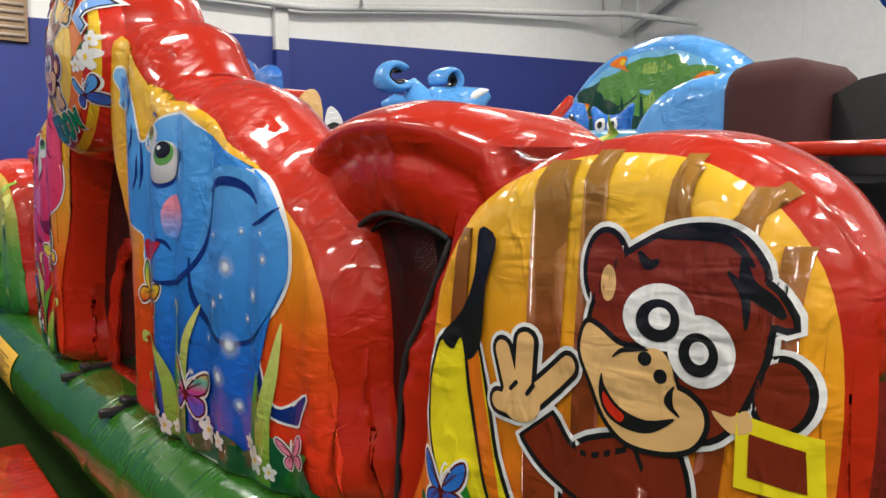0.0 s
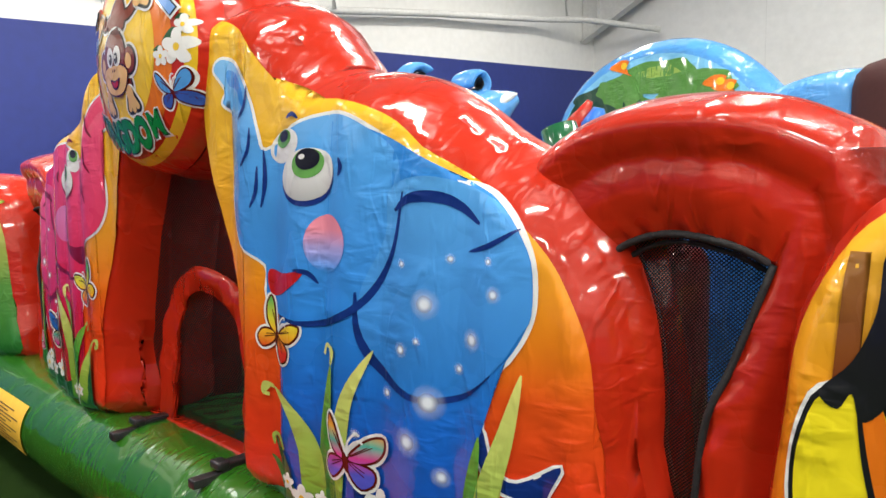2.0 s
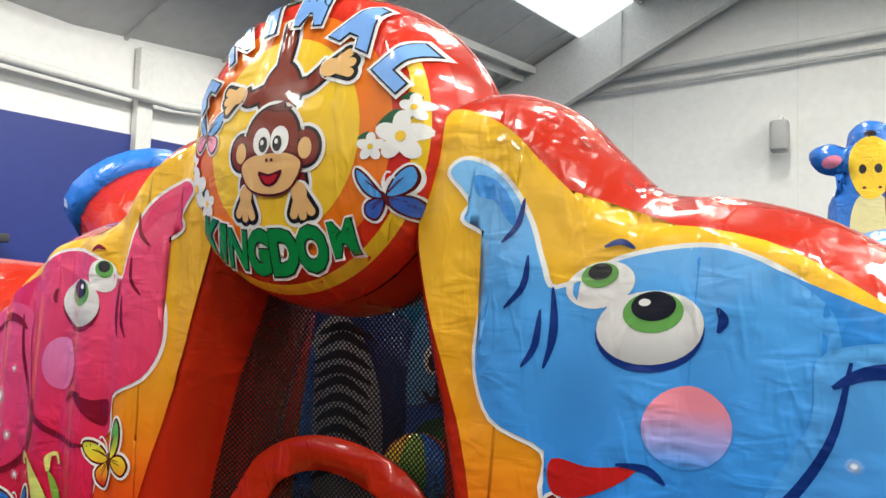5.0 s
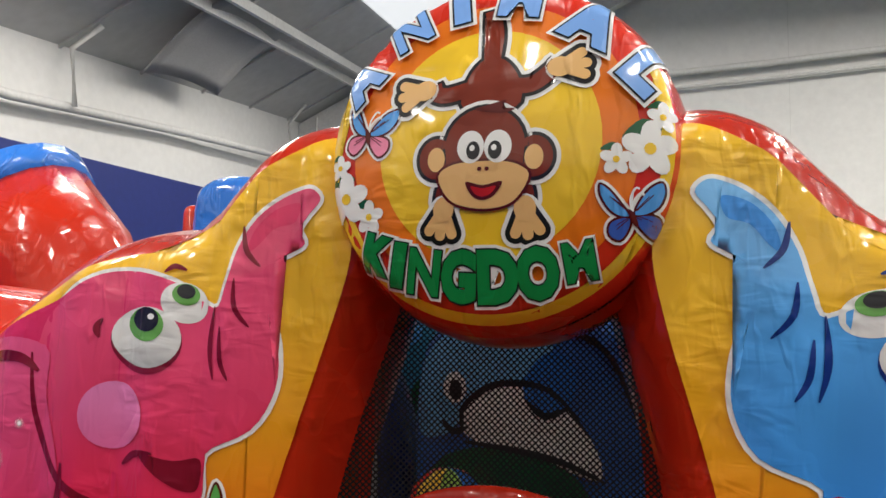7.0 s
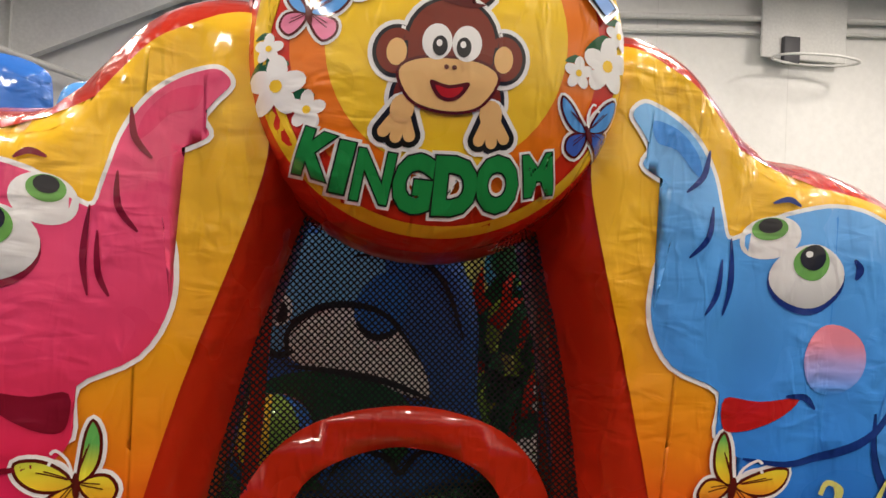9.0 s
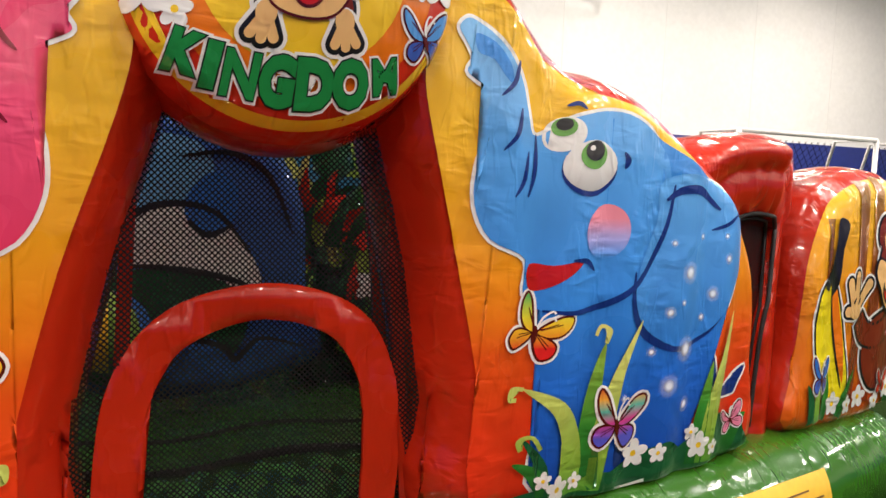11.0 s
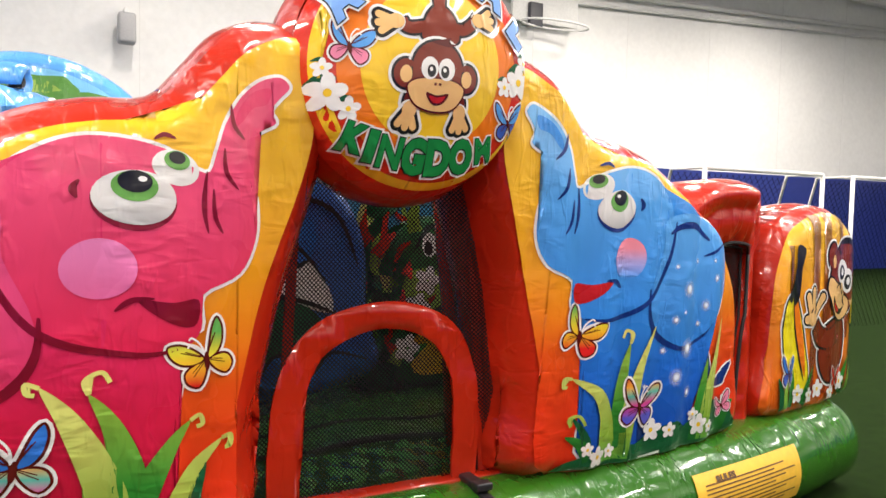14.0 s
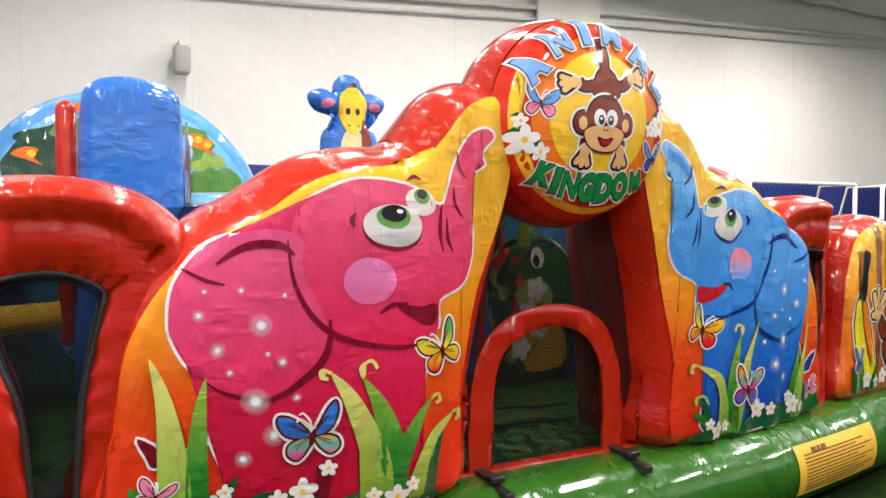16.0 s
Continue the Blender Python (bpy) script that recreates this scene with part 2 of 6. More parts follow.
def net_mat(name, pitch, across=2, fill=0.2):
    """Black knotted netting: two crossing sets of strands with open holes."""
    m, nt, b = node_mat(name)
    b.inputs["Base Color"].default_value = (0.006, 0.006, 0.007, 1)
    b.inputs["Specular IOR Level"].default_value = 0.15
    b.inputs["Roughness"].default_value = 0.7
    co = nt.nodes.new("ShaderNodeTexCoord")
    sep = nt.nodes.new("ShaderNodeSeparateXYZ")
    link(nt, co.outputs["Object"], sep.inputs[0])
    masks = []
    for sign in (1, -1):
        k = add(nt, "ShaderNodeMath")
        k.operation = "MULTIPLY_ADD"
        k.inputs[1].default_value = sign
        link(nt, sep.outputs[0], k.inputs[0])
        link(nt, sep.outputs[across], k.inputs[2])
        pp = add(nt, "ShaderNodeMath")
        pp.operation = "PINGPONG"
        pp.inputs[1].default_value = pitch / 2
        link(nt, k.outputs[0], pp.inputs[0])
        lt = add(nt, "ShaderNodeMath")
        lt.operation = "LESS_THAN"
        lt.inputs[1].default_value = pitch * fill
        link(nt, pp.outputs[0], lt.inputs[0])
        masks.append(lt)
    mx = add(nt, "ShaderNodeMath")
    mx.operation = "MAXIMUM"
    link(nt, masks[0].outputs[0], mx.inputs[0])
    link(nt, masks[1].outputs[0], mx.inputs[1])
    tr = nt.nodes.new("ShaderNodeBsdfTransparent")
    mix = nt.nodes.new("ShaderNodeMixShader")
    link(nt, mx.outputs[0], mix.inputs[0])
    link(nt, tr.outputs[0], mix.inputs[1])
    link(nt, b.outputs[0], mix.inputs[2])
    link(nt, mix.outputs[0], nt.nodes["Material Output"].inputs[0])
    return m


def glow_mat():
    """White print that fades out from the middle of each dot."""
    m, nt, b = node_mat("sparkle_print")
    b.inputs["Base Color"].default_value = (0.85, 0.9, 0.95, 1)
    b.inputs["Roughness"].default_value = 0.28
    co = nt.nodes.new("ShaderNodeTexCoord")
    sub = nt.nodes.new("ShaderNodeVectorMath")
    sub.operation = "MULTIPLY_ADD"
    sub.inputs[1].default_value = (2, 0, 2)
    sub.inputs[2].default_value = (-1, 0, -1)
    link(nt, co.outputs["Generated"], sub.inputs[0])
    ln = nt.nodes.new("ShaderNodeVectorMath")
    ln.operation = "LENGTH"
    link(nt, sub.outputs[0], ln.inputs[0])
    ramp = nt.nodes.new("ShaderNodeValToRGB")
    els = ramp.color_ramp.elements
    els.new(0.22)
    els.new(0.5)
    for e, (at, v) in zip(els, ((0, 1), (0.2, 0.95), (0.45, 0.3), (1, 0))):
        e.position, e.color = at, (v, v, v, 1)
    link(nt, ln.outputs["Value"], ramp.inputs[0])
    tr = nt.nodes.new("ShaderNodeBsdfTransparent")
    mix = nt.nodes.new("ShaderNodeMixShader")
    link(nt, ramp.outputs[0], mix.inputs[0])
    link(nt, tr.outputs[0], mix.inputs[1])
    link(nt, b.outputs[0], mix.inputs[2])
    link(nt, mix.outputs[0], nt.nodes["Material Output"].inputs[0])
    return m


GLOW = glow_mat()
NET = net_mat("black_net", 0.016, 2, 0.19)
NET_FINE = net_mat("fine_black_net", 0.009, 2, 0.2)
# strands of the net added overhead to dim the play space
NET_TOP = net_mat("black_dimming_net", 0.016, 1, 0.21)
GOAL_NET = net_mat("goal_net", 0.09, 2, 0.05)

# ---- mesh tools ----


def thing(name, label, category, group="", kind=""):
    return tagged(new(name), label, category, group, kind)


def part(name, bm, material, parent=None, label="", smooth=True):
    bmesh.ops.recalc_face_normals(bm, faces=bm.faces)
    me = bpy.data.meshes.new(name)
    bm.to_mesh(me)
    bm.free()
    me.materials.append(material)
    if smooth:
        me.shade_smooth()
    ob = new(name, me)
    if parent:
        ob.parent = parent
    if label:
        tagged(ob, label)
    return ob


def curve_pts(pts, closed=True, n=6):
    """A smooth line through the points."""
    out, k = [], len(pts)
    rng = range(k if closed else k - 1)
    for i in rng:
        if closed:
            p = [pts[(i + d) % k] for d in (-1, 0, 1, 2)]
        else:
            p = [pts[min(max(i + d, 0), k - 1)] for d in (-1, 0, 1, 2)]
        for j in range(n):
            t = j / n
            out.append(tuple(0.5 * (2 * p[1][a] + (p[2][a] - p[0][a]) * t + (2 * p[0][a] - 5 * p[1][a] + 4 * p[2][a] - p[3][a]) * t * t + (3 * p[1][a] - p[0][a] - 3 * p[2][a] + p[3][a]) * t ** 3) for a in (0, 1)))
    if not closed:
        out.append(tuple(pts[-1]))
    return out


def area2(pts):
    return sum(a[0] * b[1] - b[0] * a[1] for a, b in zip(pts, pts[1:] + pts[:1]))


def grow(pts, d):
    """The outline moved outwards by d."""
    if area2(pts) < 0:
        pts = pts[::-1]
    out, k = [], len(pts)
    for i in range(k):
        a, b, c = pts[i - 1], pts[i], pts[(i + 1) % k]
        n1 = Vector((b[1] - a[1], a[0] - b[0]))
        n2 = Vector((c[1] - b[1], b[0] - c[0]))
        n = (n1.normalized() + n2.normalized()) if n1.length > 1e-9 and n2.length > 1e-9 else n1 + n2
        n = n.normalized() if n.length > 1e-9 else Vector((0, 0))
        out.append((b[0] + n.x * d, b[1] + n.y * d))
    return out


def ellipse(cx, cz, rx, rz, turn=0.0, n=28):
    c, s = math.cos(radians(turn)), math.sin(radians(turn))
    return [(cx + rx * math.cos(a) * c - rz * math.sin(a) * s, cz + rx * math.cos(a) * s + rz * math.sin(a) * c) for a in (2 * math.pi * i / n for i in range(n))]


def ribbon(pts, width, taper=True, n=6):
    """A brush stroke along the points."""
    line = curve_pts(pts, False, n)
    left, right, k = [], [], len(line)
    for i, p in enumerate(line):
        a, b = Vector(line[max(i - 1, 0)]), Vector(line[min(i + 1, k - 1)])
        t = (b - a).normalized()
        w = width / 2 * (math.sin(math.pi * (0.08 + 0.84 * i / (k - 1))) if taper else 1)
        left.append((p[0] - t.y * w, p[1] + t.x * w))
        right.append((p[0] + t.y * w, p[1] - t.x * w))
    return left + right[::-1]


def capsule(p, q, w, n=7):
    """A rounded finger from p to q."""
    a = math.atan2(q[1] - p[1], q[0] - p[0])
    out = [(q[0] + w / 2 * math.cos(a + t), q[1] + w / 2 * math.sin(a + t)) for t in (math.pi * (k / n - 0.5) for k in range(n + 1))]
    return out + [(p[0] + w / 2 * math.cos(a + t), p[1] + w / 2 * math.sin(a + t)) for t in (math.pi * (k / n + 0.5) for k in range(n + 1))]


def blade(pts, width, n=5):
    """A grass blade that narrows to its tip."""
    line = curve_pts(pts, False, n)
    left, right, k = [], [], len(line)
    for i, p in enumerate(line):
        a, b = Vector(line[max(i - 1, 0)]), Vector(line[min(i + 1, k - 1)])
        t = (b - a).normalized()
        w = width / 2 * (1 - (i / (k - 1)) ** 1.6) + 0.002
        left.append((p[0] - t.y * w, p[1] + t.x * w))
        right.append((p[0] + t.y * w, p[1] - t.x * w))
    return left + right[::-1]


def edge_distance(points, outline):
    """How far each point lies from the outline."""
    p = np.array(points)[:, None, :]
    a = np.array(outline)[None]
    b = np.roll(a, -1, axis=1)
    ab = b - a
    t = np.clip(((p - a) * ab).sum(-1) / np.maximum((ab ** 2).sum(-1), 1e-12), 0, 1)
    return np.sqrt((((a + t[..., None] * ab) - p) ** 2).sum(-1).min(1))


def sheet(outline, cell=0.05):
    """A flat bmesh in x and z with the outline, cut into cells so that it can be draped."""
    bm = bmesh.new()
    vs = [bm.verts.new((x, 0, z)) for x, z in outline]
    f = bm.faces.new(vs)
    bmesh.ops.triangulate(bm, faces=[f])
    for axis in (0, 2):
        lo, hi = min(v.co[axis] for v in bm.verts), max(v.co[axis] for v in bm.verts)
        k = math.ceil(lo / cell + 1e-6)
        no = (1, 0, 0) if axis == 0 else (0, 0, 1)
        while k * cell < hi - 1e-6:
            co = [0, 0, 0]
            co[axis] = k * cell
            bmesh.ops.bisect_plane(bm, geom=bm.verts[:] + bm.edges[:] + bm.faces[:], plane_co=co, plane_no=no, dist=1e-5)
            k += 1
    return bm


class Wall:
    """An inflated wall: a body with a rounded, quilted front, on which prints are draped."""

    def __init__(self, outline, front, side=1, round_r=0.1, quilt=0.012, step=0.21, bulge=0.0, lean=0.035):
        self.lean, self.pucker, self.shift, self.lift, self.stretch = lean, 0.0012, 0.0, 0.003, 0.0
        self.outline, self.front, self.side, self.r = outline, front, side, round_r
        self.quilt, self.step, self.bulge = quilt, step, bulge

    def depth(self, pts):
        d = edge_distance(pts, self.outline)
        out = []
        for (u, z), e in zip(pts, d):
            k = 1 - min(e / self.r, 1.0)
            y = self.front(u, z) + 0.85 * self.r * k * k
            y += self.pucker * math.sin(52 * (u + 0.8 * z) + 4 * math.sin(7 * u - 5 * z)) * math.exp(-((e - 0.085) / 0.045) ** 2)
            y -= self.bulge * (1 - math.exp(-e / 0.25))
            y -= self.quilt * math.sqrt(math.sin(math.pi * u / self.step) ** 2 + 0.25) * min(e / 0.08, 1)
            out.append(y)
        return out

    def place(self, u, z, y):
        lean = self.lean * (z - 0.46)
        return (self.side * (u + lean) + lean + self.shift * math.exp(-((u - 0.85) / 0.22) ** 2) + self.stretch * min(max((u - 1.0) / 0.3, 0), 1), y, z)

    def print_on(self, name, outline, layer, material, parent, label="", cell=0.03):
        bm = sheet(outline, cell)
        ys = self.depth([(v.co.x, v.co.z) for v in bm.verts])
        for v, y in zip(bm.verts, ys):
            v.co = self.place(v.co.x, v.co.z, y - 0.006 - 0.001 * layer - (self.lift if layer > 1 else 0))
        return part(name, bm, material, parent, label)

    def edge_on(self, name, outline, width, layer, material, parent):
        """A narrow printed line that follows the outline."""
        pts = outline if area2(outline) > 0 else outline[::-1]
        out, inn = grow(pts, width), grow(pts, -0.004)
        bm = bmesh.new()
        rows = []
        for ring in (inn, out):
            ys = self.depth(ring)
            rows.append([bm.verts.new(self.place(u, z, y - 0.006 - 0.001 * layer - (self.lift if layer > 1 else 0))) for (u, z), y in zip(ring, ys)])
        k = len(pts)
        for i in range(k):
            j = (i + 1) % k
            bm.faces.new((rows[0][i], rows[0][j], rows[1][j], rows[1][i]))
        return part(name, bm, material, parent)

    def body(self, name, back, material, parent, label="", puff=0.03, rings=7):
        bm = sheet(self.outline, 0.03)
        bmesh.ops.remove_doubles(bm, verts=bm.verts, dist=0.0004)
        flat = {v: (v.co.x, v.co.z) for v in bm.verts}
        ys = dict(zip(bm.verts, self.depth(list(flat.values()))))
        # walk round the rim of the front
        rim = [e for e in bm.edges if len(e.link_faces) == 1]
        first = rim[0].verts[0]
        loop, prev = [first], None
        while True:
            nxt = [e.other_vert(loop[-1]) for e in loop[-1].link_edges if len(e.link_faces) == 1]
            nxt = [v for v in nxt if v is not prev] or nxt
            prev = loop[-1]
            if nxt[0] is first or len(loop) > len(rim):
                break
            loop.append(nxt[0])
        if area2([flat[v] for v in loop]) < 0:
            loop.reverse()
        base, y0s = [flat[v] for v in loop], [ys[v] for v in loop]
        for v, y in ys.items():
            v.co = self.place(*flat[v], y)
        last = loop
        for i in range(1, rings + 1):
            t = i / rings
            ring = grow(base, puff * math.sin(math.pi * t))
            row = [bm.verts.new(self.place(u, z, y + (back - y) * t)) for (u, z), y in zip(ring, y0s)]
            for a in range(len(row)):
                b = (a + 1) % len(row)
                bm.faces.new((last[a], last[b], row[b], row[a]))
            last = row
        bm.faces.new(last)
        return part(name, bm, material, parent, label)


def box(bm, lo, hi, bevel=0.0):
    made = bmesh.ops.create_cube(bm, size=1, matrix=Matrix.LocRotScale([(a + b) / 2 for a, b in zip(lo, hi)], None, [b - a for a, b in zip(lo, hi)]))
    if bevel:
        edges = list({e for v in made["verts"] for e in v.link_edges})
        bmesh.ops.bevel(bm, geom=edges, offset=bevel, segments=3, affect="EDGES", profile=0.5)
    return bm


def tube(bm, pts, r, n=14, squash=1.0, cap=True):
    """A round bar along points in space; r may be a list."""
    rs = r if isinstance(r, (list, tuple)) else [r] * len(pts)
    rows, up = [], Vector((0, 0, 1))
    for i, p in enumerate(pts):
        a, b = Vector(pts[max(i - 1, 0)]), Vector(pts[min(i + 1, len(pts) - 1)])
        t = (b - a).normalized()
        side = t.cross(up)
        side = side.normalized() if side.length > 1e-3 else Vector((1, 0, 0))
        top = side.cross(t)
        rows.append([bm.verts.new(Vector(p) + side * math.cos(q) * rs[i] + top * math.sin(q) * rs[i] * squash) for q in (2 * math.pi * k / n for k in range(n))])
    for a, b in zip(rows, rows[1:]):
        for k in range(n):
            bm.faces.new((a[k], a[(k + 1) % n], b[(k + 1) % n], b[k]))
    if cap:
        bm.faces.new(rows[0][::-1])
        bm.faces.new(rows[-1])
    return bm


# ---- hall ----
LEFT, REAR, RIGHT, NEAR, TOP, BAND = -5.8, 11.6, 22.0, -8.0, 5.27, 2.64

bm = bmesh.new()
box(bm, (LEFT - 0.3, NEAR - 0.3, -0.2), (RIGHT + 0.3, REAR + 0.3, 0))
tagged(part("floor", bm, TURF, smooth=False), "short green artificial turf floor of a sports hall", "floor", kind="structure")
SLOPE = 0.5


def roof_z(x, y=12.0):
    return TOP + SLOPE * (min(x, 1.2) - LEFT) - 0.125 * (11.5 - min(max(y, 3.0), 11.5))


bm = bmesh.new()
for x0, x1 in ((LEFT - 0.3, 1.2), (1.2, RIGHT + 0.3)):
    for y0, y1 in ((NEAR - 0.3, 3.0), (3.0, 11.5), (11.5, REAR + 0.3)):
        box(bm, (x0, y0, 0.1), (x1, y1, 0.3))
    for k in range(14):
        y = NEAR + 0.25 + k * 1.42
        box(bm, (x0, y, 0.06), (x1, y + 0.04, 0.1))
for v in bm.verts:
    v.co.z += roof_z(v.co.x, v.co.y)
tagged(part("ceiling", bm, ROOF, smooth=False), "grey ribbed metal roof deck that slopes up", "ceiling", kind="structure")
for name, lo, hi in (("wall_west", (LEFT - 0.25, NEAR, 0), (LEFT, REAR, TOP + 0.12)), ("wall_north", (LEFT - 0.25, REAR, 0), (RIGHT + 0.25, REAR + 0.25, TOP + 3.4)), ("wall_east", (RIGHT, NEAR, 0), (RIGHT + 0.25, REAR, TOP + 3.4)), ("wall_south", (LEFT - 0.25, NEAR - 0.25, 0), (RIGHT + 0.25, NEAR, TOP + 3.4))):
    bm = bmesh.new()
    box(bm, lo, hi)
    w = tagged(part(name, bm, WALL_W, smooth=False), "white painted hall wall with a blue lower part", "wall", kind="structure")
    bm = bmesh.new()
    t = 0.03
    cut = [list(lo), list(hi)]
    if name == "wall_west":
        cut = [(LEFT, NEAR, 0), (LEFT + t, REAR - t, 1.0)]
    elif name == "wall_north":
        cut = [(LEFT, REAR - t, 0), (RIGHT, REAR, BAND)]
    elif name == "wall_east":
        cut = [(RIGHT - t, NEAR, 0), (RIGHT, REAR - t, BAND)]
    else:
        cut = [(LEFT + t, NEAR, 0), (RIGHT - t, NEAR + t, BAND)]
    box(bm, *cut)
    for v in bm.verts:
        if name == "wall_west" and v.co.z > 0.5:
            v.co.z = 2.81 + 0.072 * max(v.co.y, 0)
    part("blue_panelling", bm, WALL_B, w, "dark blue painted lower wall", smooth=False)

    if name == "wall_north":
        for k in range(9):
            bm = bmesh.new()
            box(bm, (-2.4 + 2.7 * k, REAR - 0.004, BAND), (-2.392 + 2.7 * k, REAR, TOP + 3.0))
            part("wall_joint", bm, STEEL, w, smooth=False)

# ---- the inflatable ----
castle = thing("inflatable_playground", "glossy red inflatable toddler playground with printed animals on a green base", "inflatable")


def front_main(u, z):
    return 0.054 * u * u + 0.045


# front bumper of the base
def bumper_shift(x):
    return 0.02 + (0.042 * x * x if x > 0 else -0.03 * min(-x, 1))


def base_tube():
    bm = bmesh.new()
    prof = []
    for k in range(25):
        a = math.pi * (1.5 - k / 24 * 1.0)
        prof.append((0.08 + 0.25 * math.cos(a) * 1.0, 0.235 + 0.235 * math.sin(a)))
    rows = []
    xs = [-2.92 + 5.84 * i / 120 for i in range(121)]
    for x in xs:
        q = 1 - 0.03 * (abs(math.sin(math.pi * (x + 0.2) / 0.48)) < 0.13)
        e = min(x + 2.92, 2.92 - x)
        q *= 1 - 0.06 * max(0, 1 - e / 0.06) ** 2
        sh = bumper_shift(x)
        rows.append([bm.verts.new((x, sh + 0.12 + (y - 0.12) * q, 0.235 + (z - 0.235) * q)) for y, z in prof] + [bm.verts.new((x, 0.7, 0.465)), bm.verts.new((x, 0.7, 0.004))])
    for a, b in zip(rows, rows[1:]):
        for k in range(len(a)):
            bm.faces.new((a[k], a[(k + 1) % len(a)], b[(k + 1) % len(a)], b[k]))
    bm.faces.new(rows[0])
    bm.faces.new(rows[-1][::-1])
    part("base_bumper", bm, GREEN, castle, "glossy dark green base tube")


base_tube()
bm = bmesh.new()
box(bm, (-2.95, 0.58, 0.002), (2.95, 6.5, 0.455), 0.03)
part("bouncing_floor", bm, FLOOR_GREEN, castle, "green inflated floor")

BODY = [(0.575, 0.44), (0.475, 0.8), (0.375, 1.22), (0.265, 1.58), (0.215, 1.78), (0.24, 2.02), (0.40, 2.09), (0.56, 2.04), (0.68, 1.92), (0.80, 1.81), (0.98, 1.79), (1.16, 1.735), (1.35, 1.61), (1.51, 1.52), (1.655, 1.39), (1.75, 1.23), (1.80, 1.06), (1.82, 0.85), (1.81, 0.44)]
FACE = [(0.665, 0.46), (0.57, 0.85), (0.47, 1.23), (0.35, 1.58), (0.31, 1.77), (0.34, 2.0), (0.40, 2.03), (0.53, 1.965), (0.64, 1.85), (0.76, 1.745), (0.94, 1.735), (1.12, 1.685), (1.31, 1.555), (1.47, 1.47), (1.60, 1.35), (1.70, 1.2), (1.75, 1.06), (1.77, 0.85), (1.76, 0.46)]
ELE = [(0.41, 1.893), (0.394, 1.868), (0.425, 1.832), (0.45, 1.795), (0.434, 1.76), (0.47, 1.737), (0.512, 1.712), (0.53, 1.66), (0.518, 1.585), (0.495, 1.51), (0.497, 1.4), (0.55, 1.3), (0.67, 1.24), (0.675, 1.14), (0.74, 1.12), (0.74, 0.97), (0.78, 0.8), (0.80, 0.5), (1.40, 0.5), (1.43, 0.65), (1.48, 0.78), (1.5, 0.86), (1.505, 1.0), (1.56, 1.06), (1.6, 1.14), (1.61, 1.22), (1.59, 1.33), (1.52, 1.43), (1.42, 1.485), (1.21, 1.5), (1.18, 1.58), (1.07, 1.66), (0.95, 1.69), (0.79, 1.66), (0.665, 1.595), (0.63, 1.655), (0.602, 1.74), (0.555, 1.82), (0.495, 1.875), (0.44, 1.898)]
HEAD = [(0.41, 1.893), (0.394, 1.868), (0.425, 1.832), (0.45, 1.795), (0.434, 1.76), (0.47, 1.737), (0.512, 1.712), (0.53, 1.66), (0.518, 1.585), (0.495, 1.51), (0.497, 1.4), (0.55, 1.3), (0.67, 1.24), (0.675, 1.14), (0.74, 1.085), (0.95, 1.09), (1.11, 1.17), (1.2, 1.31), (1.22, 1.42), (1.21, 1.5), (1.18, 1.58), (1.07, 1.66), (0.95, 1.69), (0.79, 1.66), (0.665, 1.595), (0.63, 1.655), (0.602, 1.74), (0.555, 1.82), (0.495, 1.875), (0.44, 1.898)]
EAR = [(1.19, 1.49), (1.17, 1.35), (1.1, 1.17), (1.14, 1.03), (1.28, 0.935), (1.43, 0.955), (1.535, 1.035), (1.59, 1.13), (1.605, 1.22), (1.585, 1.33), (1.515, 1.425), (1.42, 1.475)]


def smooth_c(pts, n=4):
    return curve_pts(pts, True, n)


def flower(wall, u, z, r, layer, parent):
    for k in range(5):
        a = 2 * math.pi * k / 5 + 0.3
        wall.print_on("petal", ellipse(u + r * 0.55 * math.cos(a), z + r * 0.55 * math.sin(a), r * 0.5, r * 0.36, math.degrees(a), 12), layer, WHITE, parent)
    wall.print_on("flower_heart", ellipse(u, z, r * 0.22, r * 0.22, 0, 10), layer + 1, YELLOW, parent)


